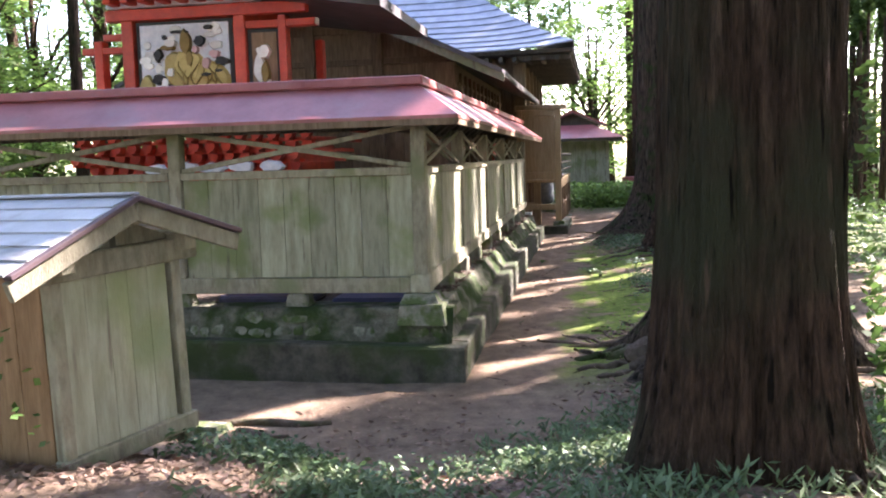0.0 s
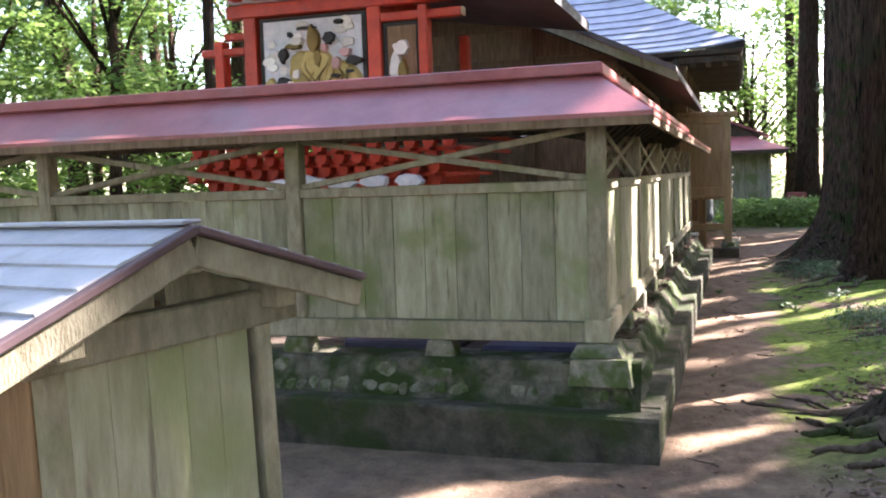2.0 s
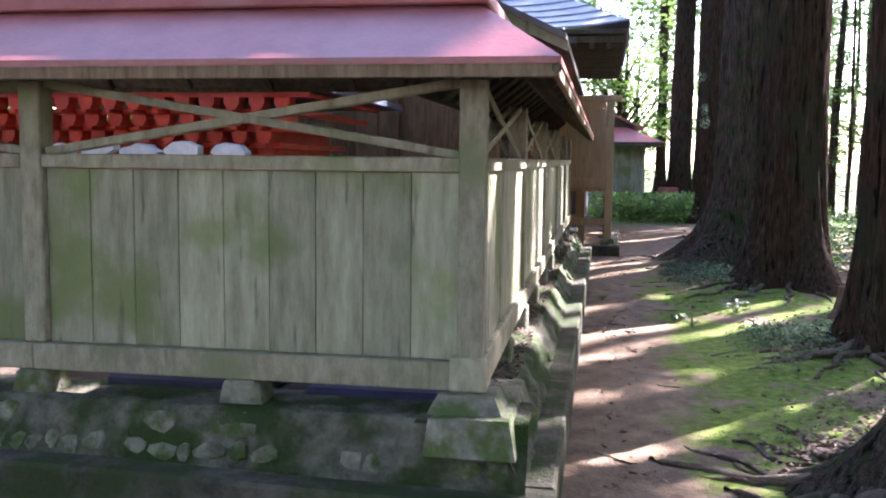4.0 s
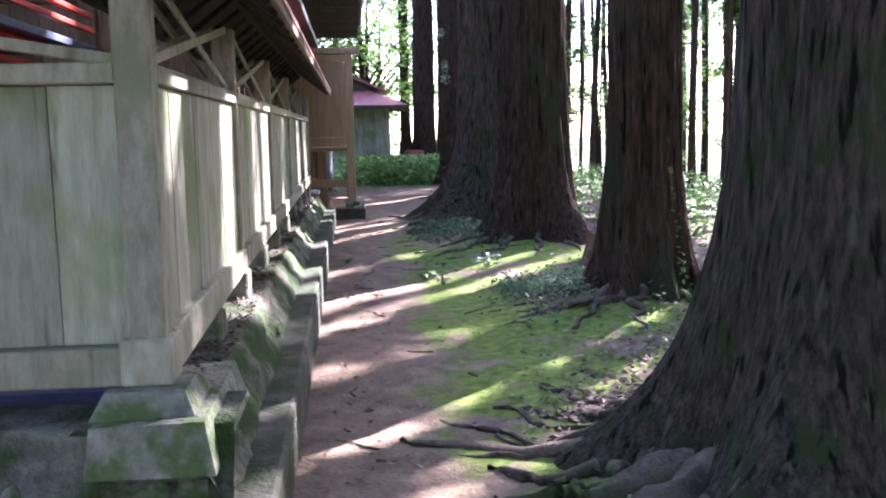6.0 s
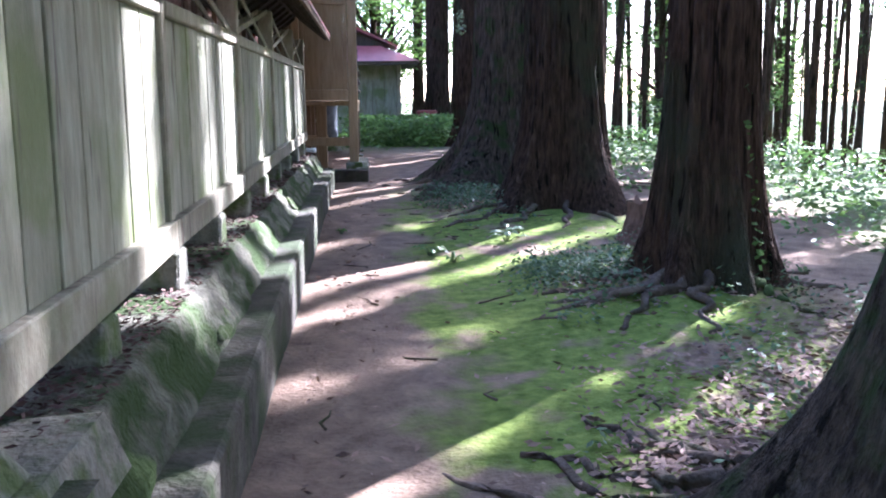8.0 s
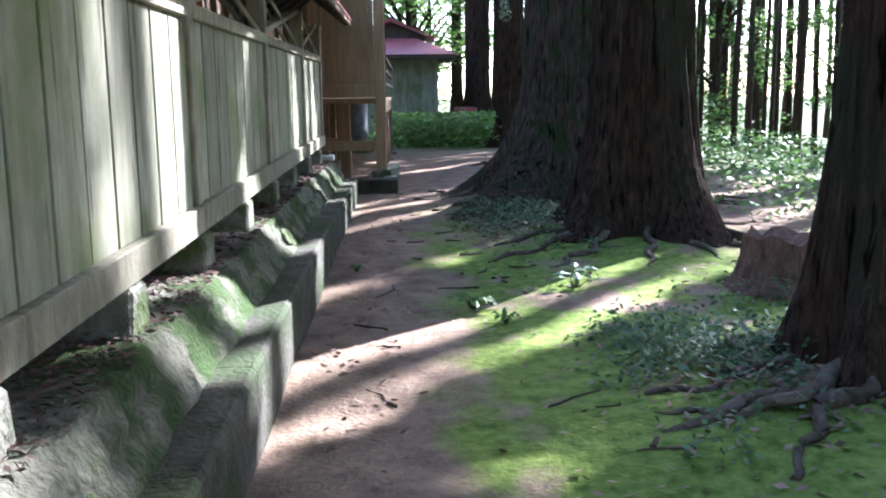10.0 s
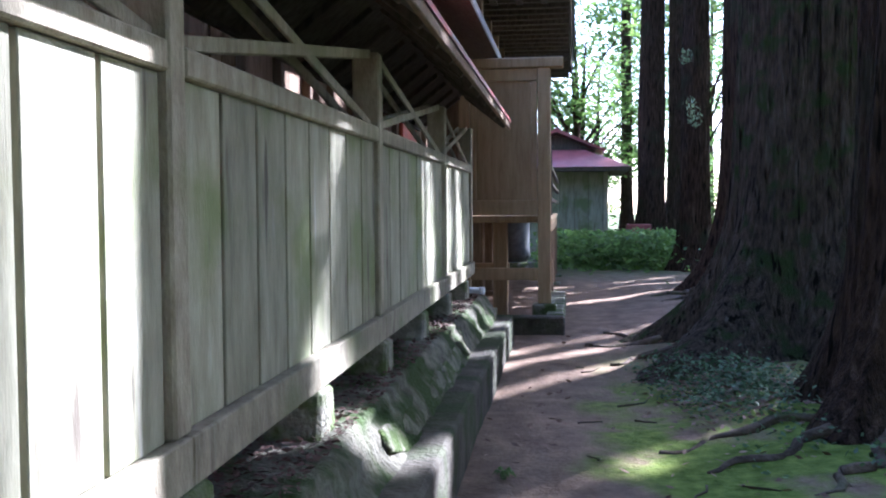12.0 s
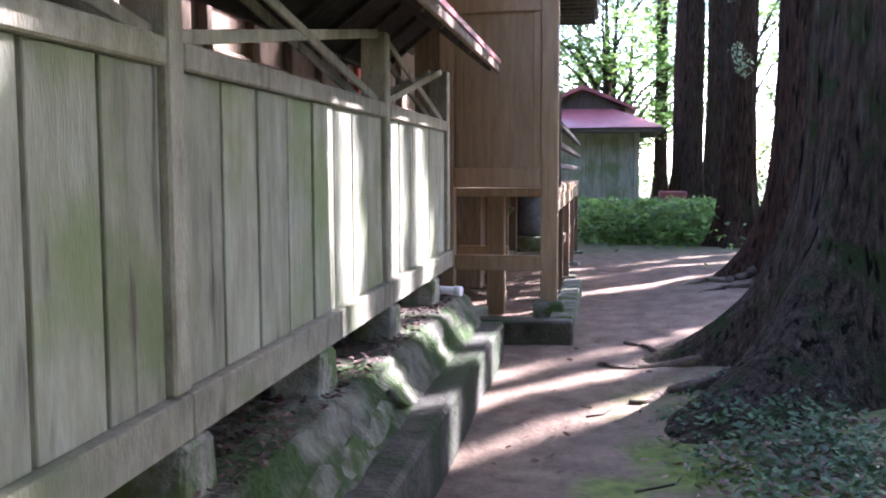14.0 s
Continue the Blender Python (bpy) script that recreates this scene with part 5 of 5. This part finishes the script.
for _ in range(4000):
    if len(places) >= 60:
        break
    a, d = rng.uniform(-90, 12), rng.uniform(16, 62)
    x, y = d * math.sin(radians(a)), d * math.cos(radians(a)) + 6
    if -13.5 < x < 9 and y < 42:
        continue
    if any((x - p) ** 2 + (y - q) ** 2 < 10 for p, q in places):
        continue
    places.append((x, y))
for k, (x, y) in enumerate(places):
    copy_thing(leafy[k % 3], pose(x, y, ground_z(x, y), 0, 0, rng.uniform(0, 360)))
for k, (x, y, turn) in enumerate(((-0.6, 42.5, 0), (-3.6, 40.5, 80), (4.6, 48, 30), (0.6, 50, 200), (7.5, 45, 120), (10, 40, 10), (13, 48, 77), (-7, 44, 50), (9, 54, 5), (16, 43, 60))):
    copy_thing(leafy[k % 3], pose(x, y, ground_z(x, y) + (0.0 if k > 1 else 0.3), 0, 0, turn))
for k, p in enumerate(leafy):
    p.matrix_basis = pose((-14.5, -16, -17)[k], (30, 24, 18)[k], ground_z((-14.5, -16, -17)[k], (30, 24, 18)[k]))


# ---- undergrowth, weeds, grass, litter ----
def scatter(name, label, category, mat, seed, zones, leaf, flat, height, slim=0.45, clump=0.0):
    """Leaves over zones (x, y, half-width, half-depth, count); height: how far they rise."""
    lv = Leaves(seed)
    r = lv.rng
    for x, y, wx, wy, count in zones:
        n = max(1, count // 14) if clump else count
        px, py = x + r.normal(0, 0.5, n) * wx, y + r.normal(0, 0.5, n) * wy
        if clump:
            px, py = np.repeat(px, 14) + r.normal(0, clump, n * 14), np.repeat(py, 14) + r.normal(0, clump, n * 14)
        z = np.array([ground_z(a, b) for a, b in zip(px, py)]) + 0.008 + r.uniform(0, 1, len(px)) ** 1.4 * height
        lv.at(np.stack((px, py, z), 1), leaf, flat, slim=slim)
    return tagged(lv.link(name, mat), label, category, kind="stuff")


WEED = material("weed_leaf", (0.05, 0.10, 0.04), (0.13, 0.20, 0.09), 5, rough=0.5, bump=0, translucent=0.3, spread=0.35)
STUMP = material("rotten_stump_wood", (0.09, 0.05, 0.035), (0.22, 0.13, 0.09), 8, (3, 3, 0.8), 0.95, 0.8)
scatter("undergrowth", "bright green leafy undergrowth along the forest edge", "undergrowth", LEAF_LIGHT, 21,
        [(3.6, 15, 1.0, 6, 1800), (3.6, 20, 1.4, 6, 1800), (5.5, 18, 2.4, 9, 2600), (8.0, 25, 4, 10, 3500), (2.3, 17.6, 0.5, 1.6, 800), (2.9, 24, 1.5, 4, 1200)], 0.042, 0.7, 0.55, 0.5, 0.14)
# The weeds take the lighter leaf colour in place of sun on them.
scatter("weed_bed", "lush green weeds growing before the hut", "weeds", LEAF_BRIGHT, 22, [(0.1, 29.3, 1.2, 1.6, 2600), (0.9, 29.0, 0.8, 1.2, 900), (-0.5, 30.2, 0.7, 1.2, 900), (1.6, 31, 1.0, 1.5, 600)], 0.085, 0.8, 0.72, 0.45, 0.26)
scatter("weeds", "low leafy weeds among roots and leaf litter", "weeds", WEED, 23,
        [(-0.3, 4.5, 0.6, 0.5, 900), (0.1, 5.3, 0.7, 0.6, 1200), (-1.6, 3.9, 0.5, 0.4, 900), (-1.0, 3.5, 0.6, 0.4, 600), (0.80, 11.9, 0.40, 0.7, 2000), (0.55, 12.4, 0.25, 0.3, 300), (0.45, 16.2, 0.4, 0.9, 2300), (0.15, 16.9, 0.3, 0.6, 500), (0.7, 14.5, 0.5, 0.25, 120), (0.9, 9.2, 0.5, 0.9, 160), (1.3, 9.9, 0.6, 0.8, 200), (1.6, 13.0, 0.5, 0.6, 500), (2.1, 10.8, 0.5, 0.8, 350)], 0.021, 0.7, 0.15, 0.5, 0.05)
scatter("grass", "pale green grass and ground weeds at the path's start", "grass", GRASS, 24,
        [(0.0, 5.3, 0.55, 0.6, 1500), (0.35, 5.9, 0.5, 0.5, 1100), (-0.4, 4.6, 0.4, 0.4, 500), (-1.6, 4.0, 0.45, 0.35, 700), (-1.9, 4.6, 0.2, 0.25, 350), (-1.15, 3.4, 0.5, 0.35, 900), (0.2, 3.2, 0.6, 0.6, 1400), (1.6, 5.8, 0.8, 1.0, 2200), (1.5, 3.6, 0.7, 1.2, 2200)], 0.045, 1.2, 0.10, 0.2, 0.05)
scatter("fallen_leaves", "brown fallen leaves scattered over the ground", "leaf litter", LITTER, 25,
        [(1.4, 6.6, 0.5, 0.6, 1300), (0.6, 8.9, 0.5, 0.6, 900), (-0.9, 3.5, 1.2, 0.7, 2600), (-0.2, 4.0, 0.8, 0.9, 1100), (-2.4, 3.0, 0.8, 0.4, 700), (0.75, 8.7, 0.6, 0.7, 1300), (0.95, 8.2, 0.6, 0.7, 1200), (1.3, 9.7, 0.9, 0.9, 1900), (2.0, 10.5, 0.6, 1.0, 900), (0.0, 4.9, 0.9, 0.6, 1500), (1.2, 4.6, 0.8, 1.0, 1500), (-1.3, 5.6, 0.8, 0.5, 260), (0.3, 6.7, 0.5, 0.5, 800), (0.95, 11.7, 0.5, 0.7, 900), (0.4, 16.4, 0.45, 1.2, 2300), (-0.8, 12, 0.3, 6, 300), (0.3, 12, 0.8, 4, 260), (1.7, 13.5, 0.5, 0.7, 450), (-1.2, 6.0, 1.5, 0.8, 160)], 0.026, 0.4, 0.02, 0.4)
ledge = Leaves(61)
ledge_places = np.stack((ledge.rng.uniform(-1.72, -1.40, 5200), ledge.rng.uniform(7.8, 18.2, 5200), ledge.rng.uniform(0.004, 0.022, 5200)), 1)
ledge_places[:, 2] += [ledge_top(v) for v in ledge_places[:, 1]]
ledge.at(ledge_places, 0.017, 0.35, slim=0.4)
DARK_LITTER = material("rotting_leaf", (0.06, 0.036, 0.03), (0.15, 0.09, 0.075), 7, rough=0.9, bump=0, spread=0.35)
tagged(ledge.link("ledge_litter", DARK_LITTER), "brown leaf litter on the stone ledge below fence", "leaf litter", kind="stuff")


def leafy_plant(x, y, size, pale, seed):
    p = thing("leafy_plant", "small broad-leaved plant sprouting from moss", "plant", "plants in the moss", at=(x, y, ground_z(x, y)))
    r = random.Random(seed)
    for k in range(11):
        a, d, z = r.uniform(0, 6.28), r.uniform(0.2, 1.0) * size, r.uniform(0.3, 1.0) * size * 0.7
        bm = bmesh.new()
        c, s, l = math.cos(a), math.sin(a), size * r.uniform(0.28, 0.42)
        tip, root = Vector((c * (d + l), s * (d + l), z - 0.01)), Vector((c * (d - l), s * (d - l), z))
        mid, sd = Vector((c * d, s * d, z + 0.02)), Vector((-s, c, 0)) * l * 0.55
        a_, b_, c_, d_, e_ = (bm.verts.new(v) for v in (root, mid + sd - Vector((0, 0, 0.012)), tip, mid - sd - Vector((0, 0, 0.012)), mid))
        for f in ((a_, b_, e_), (b_, c_, e_), (c_, d_, e_), (d_, a_, e_)):
            bm.faces.new(f)
        part("leaf", bm, pale, p)
        part("stem", tube(bmesh.new(), [(0, 0, -0.02), (c * d * 0.4, s * d * 0.4, z * 0.8), tuple(root)], [0.004, 0.003, 0.002], 5), GRASS, p)


PALE_LEAF = material("pale_green_leaf", (0.16, 0.24, 0.12), (0.28, 0.36, 0.22), 6, rough=0.45, bump=0, translucent=0.3)
leafy_plant(0.48, 13.6, 0.17, PALE_LEAF, 1)
leafy_plant(-0.19, 13.3, 0.13, LEAF_LIGHT, 2)
leafy_plant(-0.03, 12.95, 0.09, LEAF_LIGHT, 3)
leafy_plant(-0.95, 14.4, 0.06, LEAF_LIGHT, 4)


# ---- stump, twigs and stones ----
stump = thing("tree_stump", "rotten reddish-brown stump with broken top", "stump", at=(1.70, 13.4, ground_z(1.70, 13.4)))
bm = bmesh.new()
rings = []
for z, r0 in ((-0.2, 0.40), (0.0, 0.33), (0.10, 0.27), (0.22, 0.235), (0.34, 0.22)):
    rings.append([bm.verts.new(((r0 * (1 + 0.25 * noise.noise(Vector((math.cos(i * 0.35) * 2, math.sin(i * 0.35) * 2, z))))) * math.cos(i * math.pi / 9), (r0 * (1 + 0.2 * noise.noise(Vector((i * 0.7, z, 4))))) * math.sin(i * math.pi / 9), z + (0.10 * noise.noise(Vector((i * 0.9, 3, 1))) if z > 0.3 else 0))) for i in range(18)])
for a, b in zip(rings, rings[1:]):
    for i in range(18):
        bm.faces.new((a[i], a[(i + 1) % 18], b[(i + 1) % 18], b[i]))
top = bm.verts.new((0, 0, 0.22))
for i in range(18):
    bm.faces.new((rings[-1][i], rings[-1][(i + 1) % 18], top))
part("trunk", bm, STUMP, stump)
tw = random.Random(8)
for k in range(34):
    x, y = tw.uniform(-0.9, 1.0), tw.uniform(5.5, 17.5)
    a, l = tw.uniform(0, 6.28), tw.uniform(0.08, 0.32)
    pts = [(l * (t - 0.5) * math.cos(a) + 0.03 * math.sin(t * 5 + k), l * (t - 0.5) * math.sin(a), ground_z(x + l * (t - 0.5) * math.cos(a), y + l * (t - 0.5) * math.sin(a)) - ground_z(x, y) + 0.006) for t in (0, 0.33, 0.66, 1)]
    ob = part("twig", tube(bmesh.new(), pts, [0.007, 0.006, 0.005, 0.003], 5, 0.2, k), ROOT)
    ob.matrix_basis = pose(x, y, ground_z(x, y))
    tagged(ob, "dry brown twig lying on the ground", "twig", "fallen twigs")


# ---- urn and pipe by the veranda, roots and stone before the plinth, hanging sprigs ----
URN = material("blue_grey_bronze", (0.10, 0.11, 0.12), (0.22, 0.235, 0.25), 7, rough=0.5, bump=0.15, metal=0.4, spec=0.5)
PIPE = material("pale_plastic", (0.55, 0.57, 0.60), (0.70, 0.72, 0.74), 5, rough=0.4, bump=0.02)
urn = thing("bronze_urn", "blue-grey bronze urn on a stone foot beyond the veranda", "urn", at=(-1.62, 26.9, ground_z(-1.62, 26.9)))
part("foot", tube(bmesh.new(), [(0, 0, -0.1), (0, 0, 0.22), (0, 0, 0.24)], [0.36, 0.34, 0.28], 16), STONE, urn)
part("body", tube(bmesh.new(), [(0, 0, 0.24), (0, 0, 0.34), (0, 0, 0.50), (0, 0, 0.95), (0, 0, 1.10), (0, 0, 1.16)], [0.20, 0.27, 0.25, 0.25, 0.31, 0.31], 24), URN, urn)
part("rim", tube(bmesh.new(), [(0, 0, 1.16), (0, 0, 1.17), (0, 0, 1.22), (0, 0, 1.23)], [0.33, 0.35, 0.35, 0.33], 24), URN, urn)
pipe = thing("drain_pipe", "short pale plastic pipe end under the fence", "pipe")
part("pipe", tube(bmesh.new(), [(-1.62, 17.98, 0.852), (-1.50, 17.95, 0.850), (-1.36, 17.92, 0.846)], [0.026, 0.026, 0.026], 12), PIPE, pipe)
part("collar", tube(bmesh.new(), [(-1.40, 17.928, 0.847), (-1.36, 17.92, 0.846)], [0.032, 0.032], 12), PIPE, pipe)
for k, (ax, ay, bx, by, w) in enumerate(((-2.7, 5.75, -1.95, 5.95, 0.038), (-2.55, 5.62, -2.15, 5.55, 0.026))):
    pts, radii = [], []
    for i in range(14):
        t = i / 13
        x, y = ax + (bx - ax) * t, ay + (by - ay) * t + 0.05 * math.sin(6 * t + k)
        pts.append((x, y, ground_z(x, y) + 0.3 * w))
        radii.append(w * (1 - 0.6 * abs(2 * t - 0.8)) + 0.006)
    root = part("surface_root", tube(bmesh.new(), pts, radii, 10, 0.5, 70 + k, 0.1, 4), ROOT)
    tagged(root, "gnarled brown root breaking through the bare earth", "root", "bare roots before the plinth")
flag = part("flat_stone", slab(bmesh.new(), [(-2.95, 5.52, ground_z(-2.8, 5.6) - 0.06), (-2.62, 5.50, ground_z(-2.8, 5.6) - 0.06), (-2.58, 5.74, ground_z(-2.8, 5.6) - 0.06), (-2.92, 5.78, ground_z(-2.8, 5.6) - 0.06)],
            [(-2.92, 5.55, ground_z(-2.8, 5.6) + 0.05), (-2.66, 5.54, ground_z(-2.8, 5.6) + 0.06), (-2.62, 5.70, ground_z(-2.8, 5.6) + 0.05), (-2.89, 5.74, ground_z(-2.8, 5.6) + 0.045)]), STONE)
tagged(flag, "flat grey stone half sunk in the earth", "stone")
for x, y, z, seed in ((0.98, 22.6, 2.72, 1), (1.02, 24.0, 3.75, 2), (1.15, 24.5, 3.1, 3)):
    lv = Leaves(700 + seed)
    lv.cloud((x, y, z), (0.11, 0.11, 0.14), 60, 0.035, droop=0.9, slim=0.25)
    sprig = thing("hanging_sprig", "pale sunlit cedar sprig hanging from a twig", "foliage", "hanging sprigs")
    # Pale colour on the needles stands in for sunlight.
    lv.link("needles", PALE_LEAF, sprig)
    part("twig", tube(bmesh.new(), [(x, y, z), (x + 0.25, y, z + 0.22), (1.6, y - 0.1, z + 0.35)], [0.004, 0.008, 0.014], 6), BARK, sprig)
part("sill_end", side_at(a_box(-0.02, 0.155, -0.022, 0.157, BEAM0 - 0.002, BEAM1 - 0.01, 0.008)), WOOD_FRAME, side_fence)
